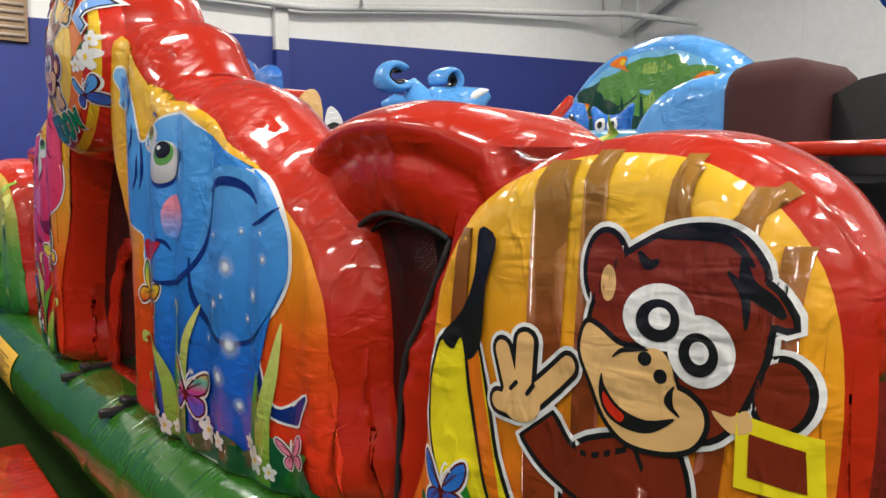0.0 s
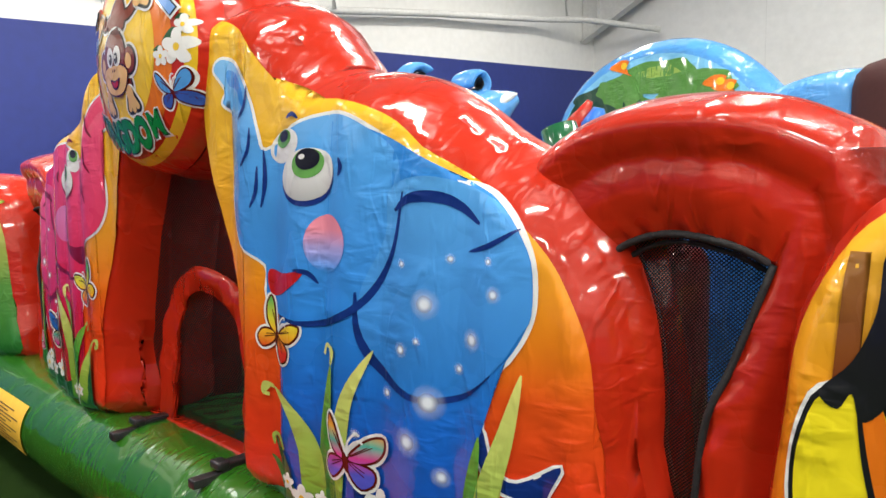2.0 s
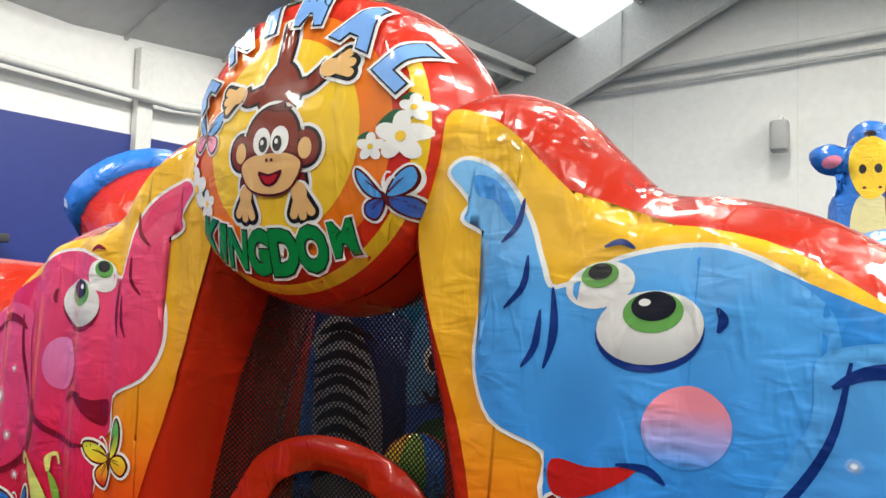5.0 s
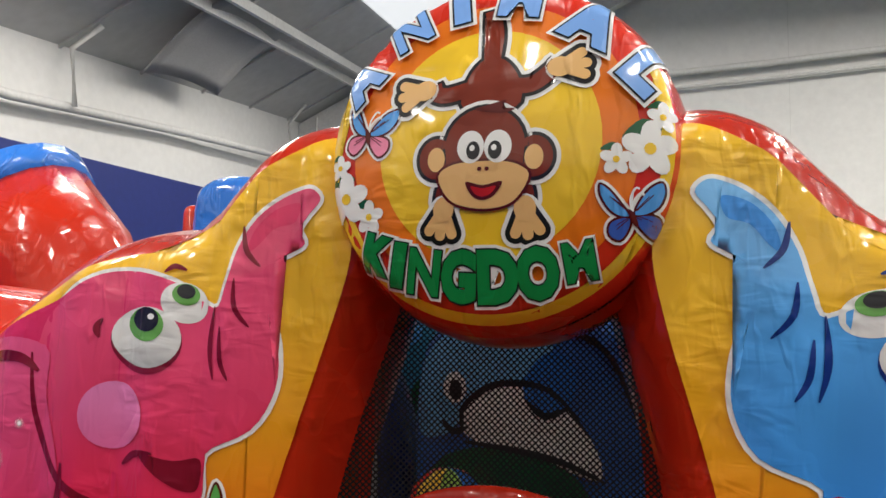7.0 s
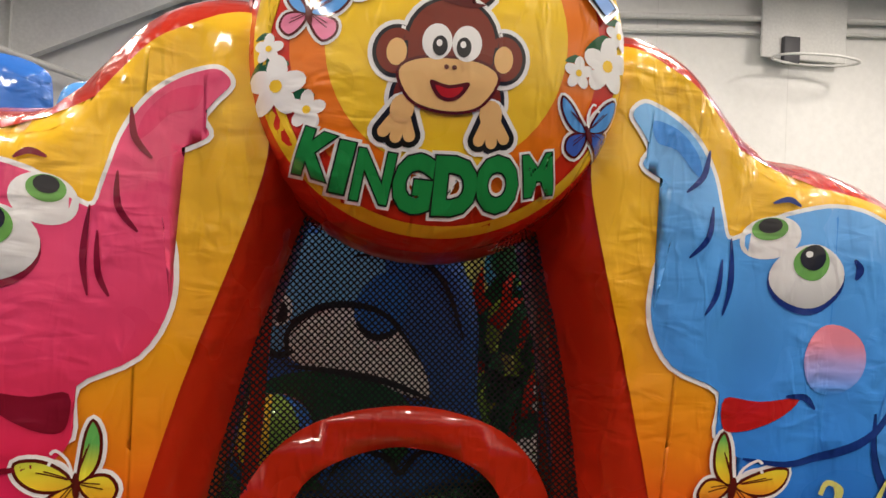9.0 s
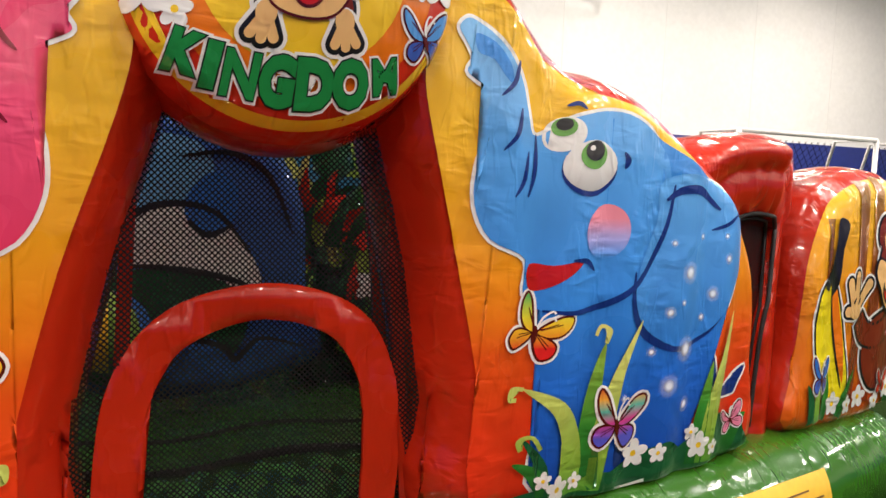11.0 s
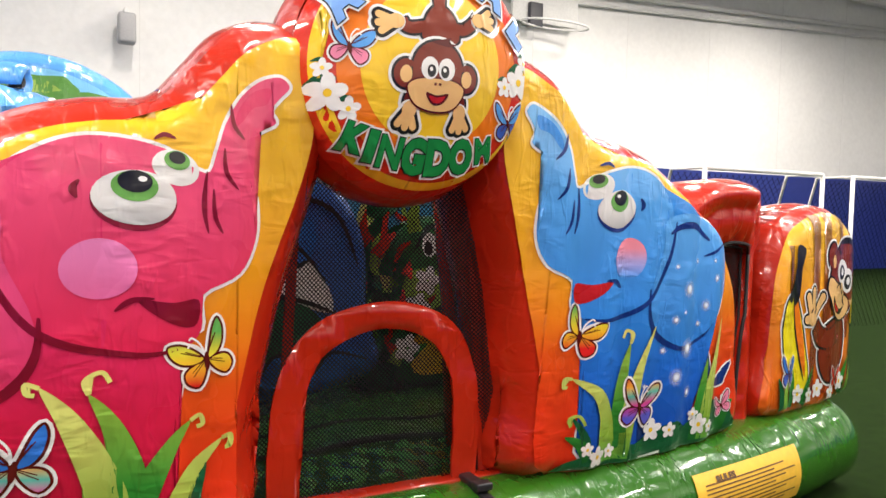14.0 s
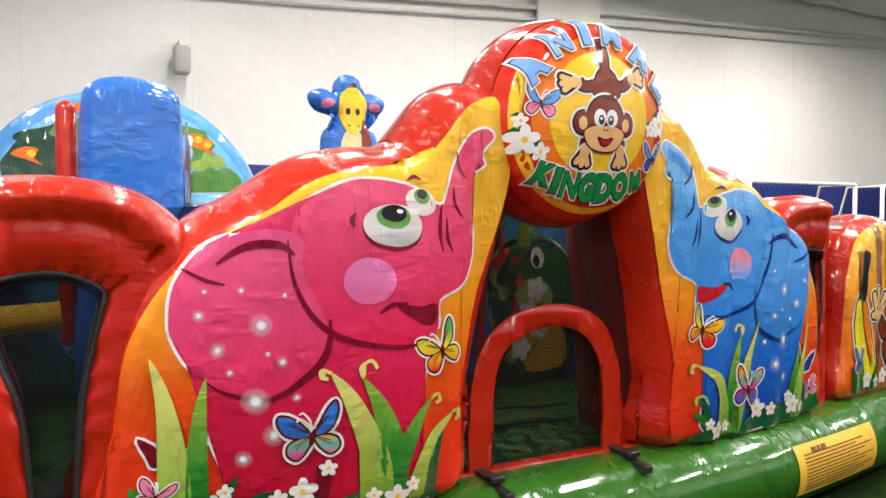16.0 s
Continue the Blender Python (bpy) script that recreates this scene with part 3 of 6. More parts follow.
def butterfly(wall, u, z, s, turn, layer, parent, upper, lower):
    """A butterfly with one raised, narrow wing and one spread wing, each with a dark rim and a pale edge."""
    def at(pts):
        c, q = math.cos(radians(turn)), math.sin(radians(turn))
        return [(u + s * (x * c - y * q), z + s * (x * q + y * c)) for x, y in pts]

    wings = (
        ([(-0.05, 0.0), (-0.32, 0.5), (-0.68, 1.05), (-1.0, 1.28), (-1.05, 0.85), (-0.8, 0.3), (-0.42, 0.0)], upper),
        ([(-0.05, -0.05), (-0.5, 0.0), (-0.85, -0.18), (-0.9, -0.6), (-0.52, -0.85), (-0.16, -0.5)], lower),
        ([(0.05, 0.02), (0.28, 0.5), (0.72, 0.95), (1.2, 1.1), (1.28, 0.7), (1.0, 0.22), (0.5, -0.04)], upper),
        ([(0.05, -0.05), (0.6, 0.0), (1.02, -0.15), (1.05, -0.58), (0.66, -0.88), (0.2, -0.5)], lower),
    )
    for pts, mat in wings:
        shape = grow(smooth_c(pts, 3), 0.03)
        wall.print_on("wing_edge", at(grow(shape, 0.1)), layer, WHITE, parent)
        wall.print_on("wing", at(shape), layer + 1, BROWN_D, parent)
        wall.print_on("wing_field", at(grow(shape, -0.085)), layer + 2, mat, parent)
        mid = (sum(p[0] for p in pts) / len(pts), sum(p[1] for p in pts) / len(pts))
        for p in pts[2:4]:
            wall.print_on("wing_vein", at(capsule((0.15 * p[0], 0.15 * p[1]), (0.55 * mid[0] + 0.35 * p[0], 0.55 * mid[1] + 0.35 * p[1]), 0.032, 3)), layer + 3, BROWN_D, parent)
    for pts in ([(0.02, 0.15), (0.1, 0.5), (0.35, 0.75), (0.5, 0.68)], [(0.0, 0.2), (0.0, 0.6), (0.2, 0.95), (0.36, 0.92)]):
        wall.print_on("feeler", at(ribbon(pts, 0.08, False, 3)), layer + 3, WHITE, parent)
    wall.print_on("insect_body", at(ellipse(0.02, -0.08, 0.11, 0.36, 20, 12)), layer + 4, BROWN_D, parent)


def panel(side, skins, label):
    head, legs, ear, dark, cheek = skins
    def front(u, z):
        k = min(max((u - 0.35) / 0.4, 0), 1)
        return front_main(u, z) - (0.07 * k * k * (3 - 2 * k) if side < 0 else 0)

    wall = Wall(smooth_c(BODY), front, side, 0.09, 0.036, 0.235, 0.03)
    wall.shift, wall.stretch = 0.028, 0.045 if side > 0 else 0.0
    body = wall.body("elephant_wall", 0.44, RED, castle, label, 0.035)
    wall.print_on("sunset_face", smooth_c(FACE), 1, PANEL, body, "yellow to red printed face")
    wall.edge_on("white_edge", smooth_c(ELE), 0.0105, 2, WHITE, body)
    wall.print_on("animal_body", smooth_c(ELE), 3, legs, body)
    # tail
    tail = smooth_c([(1.505, 0.88), (1.54, 0.79), (1.6, 0.755), (1.71, 0.82), (1.68, 0.745), (1.66, 0.715), (1.57, 0.725), (1.5, 0.79)], 4)
    wall.edge_on("tail_edge", tail, 0.009, 2, WHITE, body)
    wall.print_on("tail", tail, 3, dark, body)
    wall.print_on("leg_line", ribbon([(1.12, 0.52), (1.115, 0.6), (1.12, 0.68)], 0.05, True), 4, dark, body)
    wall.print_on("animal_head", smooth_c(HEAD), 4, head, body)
    wall.print_on("ear_shade", ribbon([(1.09, 1.19), (1.1, 1.08), (1.16, 0.99), (1.28, 0.93), (1.42, 0.945), (1.52, 1.02)], 0.03), 5, dark, body)
    wall.print_on("ear_rim", smooth_c([(1.2, 1.49), (1.3, 1.51), (1.42, 1.482), (1.52, 1.43), (1.59, 1.33), (1.61, 1.22), (1.6, 1.14), (1.52, 1.1), (1.4, 1.4), (1.25, 1.44)], 4), 6, ear, body)
    wall.print_on("ear", smooth_c(EAR), 6, ear, body)
    wall.print_on("chin_line", ribbon([(1.225, 1.47), (1.2, 1.31), (1.12, 1.17), (1.0, 1.1), (0.86, 1.075), (0.74, 1.085)], 0.022), 7, dark, body)
    wall.print_on("ear_line", ribbon([(1.2, 1.42), (1.26, 1.455), (1.36, 1.45), (1.46, 1.39)], 0.03), 8, dark, body)
    wall.print_on("ear_fold", ribbon([(1.43, 1.32), (1.5, 1.34), (1.57, 1.38)], 0.014), 8, dark, body)
    # trunk
    wall.print_on("trunk_tip", smooth_c([(0.452, 1.862), (0.51, 1.845), (0.558, 1.79), (0.572, 1.735), (0.545, 1.755), (0.51, 1.797), (0.462, 1.815)], 4), 5, legs, body)
    for line in ([(0.585, 1.8), (0.575, 1.74), (0.54, 1.7)], [(0.605, 1.67), (0.6, 1.6), (0.56, 1.55)], [(0.66, 1.6), (0.67, 1.5), (0.655, 1.42)], [(0.64, 1.55), (0.635, 1.47), (0.61, 1.42)]):
        wall.print_on("trunk_crease", ribbon(line, 0.014), 6, dark, body)
    # eyes
    wall.print_on("eye_shade", ellipse(0.865, 1.51, 0.112, 0.083, 5), 6, dark, body)
    wall.print_on("eye", ellipse(0.865, 1.52, 0.11, 0.077, 5), 7, EYE_W, body)
    wall.print_on("eye_small", ellipse(0.755, 1.607, 0.072, 0.05, 15), 5, EYE_W, body)
    wall.print_on("iris", ellipse(0.868, 1.552, 0.06, 0.043, 5), 8, EYE_G, body)
    wall.print_on("iris", ellipse(0.752, 1.628, 0.04, 0.027, 10), 6, EYE_G, body)
    wall.print_on("pupil", ellipse(0.868, 1.565, 0.044, 0.031, 5), 9, BLACK, body)
    wall.print_on("pupil", ellipse(0.752, 1.636, 0.026, 0.018, 10), 7, BLACK, body)
    wall.print_on("glint", ellipse(0.85, 1.572, 0.012, 0.008, 5, 10), 10, WHITE, body)
    wall.print_on("brow", ribbon([(0.755, 1.69), (0.79, 1.7), (0.82, 1.685)], 0.014), 6, dark, body)
    wall.print_on("brow", ribbon([(1.0, 1.565), (1.015, 1.54), (1.005, 1.515)], 0.018), 6, dark, body)
    wall.print_on("cheek", ellipse(0.955, 1.32, 0.092, 0.085), 6, cheek, body)
    wall.print_on("mouth", smooth_c([(0.685, 1.225), (0.76, 1.22), (0.86, 1.232), (0.82, 1.19), (0.74, 1.15), (0.69, 1.155)], 4), 6, MOUTH if side > 0 else dark, body)
    wall.print_on("smile", ribbon([(0.82, 1.235), (0.88, 1.23), (0.92, 1.2)], 0.016), 7, dark, body)
    # glitter
    for u, z, r in ((1.32, 1.18, 0.022), (1.46, 1.1, 0.016), (1.25, 1.05, 0.012), (1.34, 0.92, 0.026), (1.24, 1.28, 0.008), (1.52, 1.22, 0.012), (1.38, 1.3, 0.008), (1.28, 0.8, 0.022), (1.2, 0.92, 0.01), (1.38, 0.72, 0.016), (1.42, 1.02, 0.009), (1.1, 0.78, 0.009), (1.3, 1.08, 0.007), (1.5, 1.3, 0.007)):
        wall.print_on("sparkle", ellipse(u, z, 2.0 * r, 2.0 * r, 0, 20), 9, GLOW, body)
    # meadow at the foot
    meadow = smooth_c([(0.7, 0.475), (0.78, 0.53), (0.88, 0.52), (0.98, 0.56), (1.08, 0.54), (1.2, 0.58), (1.32, 0.6), (1.42, 0.56), (1.56, 0.66), (1.7, 0.62), (1.74, 0.56), (1.735, 0.475)], 4)
    wall.print_on("meadow", meadow, 9, LEAF_D, body)
    if side > 0:
        blades = [([(0.92, 0.49), (0.9, 0.66), (0.83, 0.78), (0.71, 0.85)], 0.1, LEAF_L), ([(0.99, 0.49), (0.97, 0.7), (0.98, 0.86), (1.0, 0.97)], 0.085, LEAF), ([(1.0, 0.49), (1.03, 0.7), (1.07, 0.88), (1.15, 1.03)], 0.085, LEAF_L), ([(0.83, 0.49), (0.77, 0.58), (0.7, 0.62)], 0.06, LEAF), ([(1.52, 0.49), (1.53, 0.7), (1.57, 0.87), (1.6, 1.03)], 0.08, LEAF_L), ([(1.47, 0.49), (1.48, 0.7), (1.5, 0.86)], 0.07, LEAF), ([(0.8, 0.49), (0.79, 0.6), (0.72, 0.7)], 0.05, LEAF_D), ([(1.64, 0.49), (1.69, 0.6), (1.735, 0.64)], 0.08, LEAF)]
        curls = ([(1.0, 0.97), (1.01, 1.01), (0.975, 1.025), (0.96, 0.995)], [(0.71, 0.85), (0.67, 0.855), (0.665, 0.825), (0.69, 0.82)], [(0.78, 0.66), (0.75, 0.7), (0.71, 0.69), (0.72, 0.66)])
    else:
        blades = [([(0.93, 0.48), (0.94, 0.68), (1.02, 0.89), (1.09, 1.0)], 0.115, LEAF_L), ([(0.87, 0.48), (0.88, 0.7), (0.92, 0.86), (0.98, 0.97)], 0.11, LEAF), ([(0.9, 0.48), (0.86, 0.64), (0.78, 0.79), (0.71, 0.87)], 0.1, LEAF), ([(0.8, 0.48), (0.76, 0.6), (0.7, 0.72), (0.61, 0.81)], 0.09, LEAF_L), ([(0.72, 0.48), (0.7, 0.62), (0.66, 0.74)], 0.06, LEAF_D), ([(1.6, 0.49), (1.6, 0.72), (1.63, 0.94), (1.67, 1.08)], 0.1, LEAF_L), ([(1.53, 0.49), (1.53, 0.74), (1.52, 0.9), (1.5, 1.01)], 0.075, LEAF), ([(1.68, 0.49), (1.71, 0.6), (1.74, 0.66)], 0.08, LEAF), ([(1.45, 0.49), (1.44, 0.58), (1.4, 0.66)], 0.07, LEAF_D)]
        curls = ([(0.98, 0.97), (0.99, 1.01), (0.95, 1.03), (0.93, 1.0)], [(1.09, 1.0), (1.12, 1.01), (1.12, 0.985), (1.1, 0.98)], [(0.71, 0.87), (0.68, 0.885), (0.67, 0.86), (0.69, 0.85)], [(0.61, 0.81), (0.58, 0.815), (0.58, 0.785), (0.6, 0.78)])
    for pts, w, mat in blades:
        wall.print_on("grass_blade", blade(pts, w), 10, mat, body)
    for c in curls:
        wall.print_on("tendril", ribbon(c, 0.013, False), 11, LEAF_L, body)
    for u, z, r in ((0.86, 0.52, 0.045), (1.18, 0.58, 0.05), (1.27, 0.57, 0.035), (1.48, 0.56, 0.05), (1.44, 0.61, 0.03), (0.8, 0.56, 0.03), (0.94, 0.53, 0.03), (1.1, 0.66, 0.03), (1.56, 0.54, 0.03)):
        flower(wall, u, z, r, 12, body)
    butterfly(wall, 0.725 if side > 0 else 0.66, 1.02 if side > 0 else 1.05, 0.08, -24, 5, body, WING_A, WING_A)
    butterfly(wall, 1.075 if side > 0 else 1.15, 0.7 if side > 0 else 0.78, 0.09, -8, 13, body, BLUE_V if side < 0 else WING_B, WING_B)
    butterfly(wall, 1.66, 0.62, 0.05, 20, 13, body, PINK_S, PINK_S)
    return wall


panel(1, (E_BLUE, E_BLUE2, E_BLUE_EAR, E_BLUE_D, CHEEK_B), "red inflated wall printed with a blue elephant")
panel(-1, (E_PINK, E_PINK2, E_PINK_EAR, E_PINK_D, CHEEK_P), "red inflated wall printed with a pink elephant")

# round sign over the doorway
SIGN_Z = 1.965


class Sign(Wall):
    def depth(self, pts):
        out = []
        for u, z in pts:
            q = math.sqrt(u * u + (z - SIGN_Z) ** 2) / 0.43
            out.append(-0.145 + 0.1 * q * q + 0.1 * max(0.0, q - 0.86) ** 2 / 0.0196)
        return out

    def place(self, u, z, y):
        return (u + 0.035 * (z - 0.46), y, z)


sign = Sign(ellipse(0, SIGN_Z, 0.43, 0.43, 0, 64), None)
sign.lift = 0.0


def drum():
    bm = bmesh.new()
    rows = []
    for k in range(13):
        t = k / 12
        r = 0.428 + 0.035 * math.sin(math.pi * min(1, t * 1.1)) - 0.16 * max(0, t - 0.75) ** 1.2
        y = 0.05 + 0.36 * t
        rows.append([bm.verts.new((0.035 * 1.47 + r * math.cos(a), y, SIGN_Z + r * math.sin(a) * (1 - 0.02 * t))) for a in (2 * math.pi * i / 48 for i in range(48))])
    for a, b in zip(rows, rows[1:]):
        for i in range(48):
            bm.faces.new((a[i], a[(i + 1) % 48], b[(i + 1) % 48], b[i]))
    bm.faces.new(rows[-1])
    return part("sign_drum", bm, RED, castle, "red inflated drum behind the sign")


drum()
face = sign.print_on("sign_face", ellipse(0, SIGN_Z, 0.43, 0.43, 0, 64), 0, SIGN_R, castle, "domed round sign with a monkey and lettering")


def ring(r0, r1, a0=0, a1=360, n=60, squash=1.0):
    arc = [radians(a0 + (a1 - a0) * i / n) for i in range(n + 1)]
    return [(r1 * math.cos(a), SIGN_Z + r1 * math.sin(a)) for a in arc] + [(r0 * math.cos(a), SIGN_Z + r0 * math.sin(a)) for a in arc[::-1]]


def dab(name, outline, layer, mat):
    return sign.print_on(name, outline, layer, mat, face, "", 0.03)


dab("yellow_ring", ring(0.375, 0.4, 150, 395), 1, YELLOW)
dab("orange_field", ellipse(0, SIGN_Z - 0.005, 0.325, 0.335, 0, 48), 1, ORANGE)
dab("yellow_field", ellipse(-0.005, SIGN_Z, 0.25, 0.262, 0, 48), 2, YELLOW)


HANG = SIGN_Z - 0.025


def mz(pts):
    return [(x, HANG + z) for x, z in pts]


def outlined(name, outline, layer, mat, edge=0.008, white=True):
    if white:
        dab(name + "_halo", grow(outline, edge + 0.009), layer, WHITE)
    dab(name + "_line", grow(outline, edge), layer + 1, BLACK)
    dab(name, outline, layer + 2, mat)


limbs = {
    "tail_limb": ribbon(mz([(0.0, 0.2), (0.005, 0.27), (-0.01, 0.34)]), 0.035, False),
    "torso": smooth_c(mz([(-0.055, 0.1), (-0.05, 0.17), (-0.015, 0.215), (0.03, 0.21), (0.065, 0.16), (0.06, 0.1)]), 4),
    "leg_limb": ribbon(mz([(-0.03, 0.15), (-0.09, 0.135), (-0.12, 0.14), (-0.13, 0.16)]), 0.036, False),
    "leg_limb_b": ribbon(mz([(0.04, 0.15), (0.09, 0.15), (0.13, 0.18), (0.145, 0.2)]), 0.036, False),
    "arm_limb": ribbon(mz([(-0.06, -0.05), (-0.085, -0.08), (-0.09, -0.11)]), 0.045, False),
    "arm_limb_b": ribbon(mz([(0.05, -0.05), (0.08, -0.08), (0.085, -0.11)]), 0.045, False),
}
for key, shape in limbs.items():
    outlined(key.replace("_b", ""), shape, 3, BROWN, 0.008)
for cx, cz, t in ((-0.15, 0.15, 190), (0.15, 0.19, 10), (-0.092, -0.122, 262), (0.088, -0.122, 278)):
    for da in (-28, 0, 28):
        a = radians(t + da)
        finger = capsule((cx, HANG + cz), (cx + 0.056 * math.cos(a), HANG + cz + 0.056 * math.sin(a)), 0.024)
        outlined("finger", finger, 5, TAN, 0.011)
    dab("palm", ellipse(cx, HANG + cz, 0.028, 0.024, t, 16), 8, TAN)
for m in (-1, 1):
    outlined("monkey_ear", ellipse(m * 0.108 - 0.004, HANG - 0.01, 0.04, 0.045), 5, BROWN)
    dab("inner_ear", ellipse(m * 0.108 - 0.004, HANG - 0.012, 0.02, 0.027), 8, TAN)
outlined("monkey_head", ellipse(-0.004, HANG + 0.015, 0.088, 0.085), 6, BROWN)
dab("forelock", smooth_c(mz([(-0.03, 0.095), (0.0, 0.105), (0.04, 0.115), (0.03, 0.098), (0.06, 0.095), (0.03, 0.085)]), 3), 9, BROWN_D)
dab("muzzle_line", grow(smooth_c(mz([(-0.105, -0.05), (-0.07, -0.025), (0.0, -0.02), (0.06, -0.025), (0.095, -0.05), (0.07, -0.1), (0.03, -0.12), (-0.03, -0.12), (-0.08, -0.1)]), 4), 0.006), 9, BROWN_D)
dab("muzzle", smooth_c(mz([(-0.105, -0.05), (-0.07, -0.025), (0.0, -0.02), (0.06, -0.025), (0.095, -0.05), (0.07, -0.1), (0.03, -0.12), (-0.03, -0.12), (-0.08, -0.1)]), 4), 10, TAN)
for m in (-1, 1):
    dab("eye_white", ellipse(m * 0.03 - 0.004, HANG + 0.012, 0.03, 0.036), 10, WHITE)
    dab("pupil", ellipse(m * 0.024 - 0.004, HANG + 0.004, 0.015, 0.02), 11, BLACK)
    dab("glint", ellipse(m * 0.024 - 0.006, HANG + 0.009, 0.006, 0.007, 0, 10), 12, WHITE)
    dab("nostril", ellipse(m * 0.008 - 0.004, HANG - 0.037, 0.005, 0.005, 0, 8), 12, BROWN_D)
dab("grin_line", smooth_c(mz([(-0.042, -0.064), (-0.004, -0.072), (0.038, -0.064), (0.022, -0.094), (-0.004, -0.104), (-0.028, -0.094)]), 4), 11, BROWN_D)
dab("grin", smooth_c(mz([(-0.03, -0.074), (-0.004, -0.079), (0.025, -0.074), (0.014, -0.091), (-0.004, -0.097), (-0.02, -0.091)]), 4), 12, MOUTH)


def glyph(ch):
    data = bpy.data.curves.new("glyph", "FONT")
    data.body, data.size, data.align_x, data.resolution_u = ch, 1.0, "CENTER", 3
    ob = bpy.data.objects.new("glyph", data)
    scene.collection.objects.link(ob)
    out = []
    for off in ((0.035, 0.06, 0.105) if ch in "MN" else (0.065, 0.092, 0.14)):
        data.offset = off
        dg = bpy.context.evaluated_depsgraph_get()
        dg.update()
        out.append(bpy.data.meshes.new_from_object(ob.evaluated_get(dg)))
    bpy.data.objects.remove(ob)
    return out


def letters(places, material, label):
    for ch, cx, dz, turn, size, wide in places:
        cz = SIGN_Z + dz
        c, s = math.cos(radians(turn)), math.sin(radians(turn))
        for me, layer, mat, name in zip(glyph(ch)[::-1], (13, 15, 17), (WHITE, BLACK, material), ("letter_edge", "letter_rim", "letter")):
            bm = bmesh.new()
            bm.from_mesh(me)
            bpy.data.meshes.remove(me)
            bmesh.ops.triangulate(bm, faces=bm.faces)
            for v in bm.verts:
                x, y = v.co.x * size * wide / 0.7, (v.co.y - 0.35) * size / 0.7
                v.co = (cx + x * c - y * s, 0, cz + x * s + y * c)
            for axis in (0, 2):
                lo, hi = min(v.co[axis] for v in bm.verts), max(v.co[axis] for v in bm.verts)
                n = math.ceil(lo / 0.015)
                while n * 0.015 < hi:
                    co = [0, 0, 0]
                    co[axis] = n * 0.015
                    bmesh.ops.bisect_plane(bm, geom=bm.verts[:] + bm.edges[:] + bm.faces[:], plane_co=co, plane_no=(1, 0, 0) if axis == 0 else (0, 0, 1), dist=1e-5)
                    n += 1
            ys = sign.depth([(v.co.x, v.co.z) for v in bm.verts])
            for v, y in zip(bm.verts, ys):
                v.co = sign.place(v.co.x, v.co.z, y - 0.0045 - 0.001 * layer)
            part(name, bm, mat, face, label if name == "letter" else "")


letters([("A", -0.325, 0.175, 44, 0.092, 0.98), ("N", -0.205, 0.29, 27, 0.096, 0.95), ("I", -0.085, 0.342, 10, 0.098, 1.2), ("M", 0.055, 0.345, -6, 0.098, 0.95), ("A", 0.215, 0.275, -26, 0.1, 1.0), ("L", 0.335, 0.165, -44, 0.1, 1.15)], LET_B, "light blue printed letter")
letters([("K", -0.262, -0.24, -16, 0.078, 0.82), ("I", -0.2, -0.266, -10, 0.088, 1.1), ("N", -0.137, -0.282, -7, 0.095, 0.8), ("G", -0.055, -0.292, -3, 0.1, 0.75), ("D", 0.03, -0.293, 1, 0.102, 0.82), ("O", 0.118, -0.284, 5, 0.098, 0.75), ("M", 0.206, -0.258, 11, 0.08, 0.82)], LET_G, "green printed letter")
for u, z, r in ((-0.345, 1.855, 0.06), (-0.28, 1.81, 0.038), (-0.365, 1.93, 0.03), (0.345, 1.95, 0.06), (0.275, 1.925, 0.034), (0.37, 2.02, 0.034)):
    flower(sign, u, z, r, 4, face)
    dab("leaf", smooth_c([(u - r, z + 0.02), (u - 0.3 * r, z + 1.1 * r), (u + 0.4 * r, z + 0.7 * r)], 4), 3, LEAF_D)
butterfly(sign, -0.29, 2.0, 0.058, -8, 4, face, LBLUE_V, PINK_S)
butterfly(sign, 0.312, 1.805, 0.06, 8, 4, face, LBLUE_V, PURPLE)
for u in (-0.1, -0.03, 0.06, 0.13):
    dab("leaf", smooth_c([(u - 0.04, 2.355 - 0.6 * u * u), (u, 2.385 - 0.6 * u * u), (u + 0.05, 2.36 - 0.6 * u * u), (u, 2.35 - 0.6 * u * u)], 4), 3, LEAF)

# arch flap in the doorway
bm = sheet(curve_pts([(-0.41, 0.45), (-0.415, 0.7), (-0.38, 0.93), (-0.25, 1.1), (0.0, 1.17), (0.25, 1.1), (0.38, 0.93), (0.415, 0.7), (0.41, 0.45)], False, 6) + curve_pts([(0.3, 0.45), (0.305, 0.68), (0.28, 0.87), (0.19, 1.01), (0.0, 1.07), (-0.19, 1.01), (-0.28, 0.87), (-0.305, 0.68), (-0.3, 0.45)], False, 6), 0.08)
for v in bm.verts:
    v.co.y = 0.17 + 0.015 * math.sin(9 * v.co.x + 4 * v.co.z) + 0.006 * math.sin(31 * v.co.z + 11 * v.co.x)
    v.co.x += 0.035 * (v.co.z - 0.46)
ext = bmesh.ops.extrude_face_region(bm, geom=bm.faces[:])
for v in ext["geom"]:
    if isinstance(v, bmesh.types.BMVert):
        v.co.y += 0.014
flap = part("door_flap", bm, RED, castle, "flat red vinyl arch strapped in the doorway")
for m in (-1, 1):
    bm = bmesh.new()
    box(bm, (m * 0.36 - 0.028, 0.02, 0.455), (m * 0.36 + 0.028, 0.17, 0.49), 0.008)
    box(bm, (m * 0.36 - 0.022, -0.09, 0.425), (m * 0.36 + 0.022, 0.03, 0.46), 0.006)
    box(bm, (m * 0.36 - 0.034, 0.0, 0.47), (m * 0.36 + 0.034, 0.05, 0.5), 0.008)
    part("buckle", bm, BUCKLE, castle, "black plastic side-release buckle on webbing")
bm = bmesh.new()
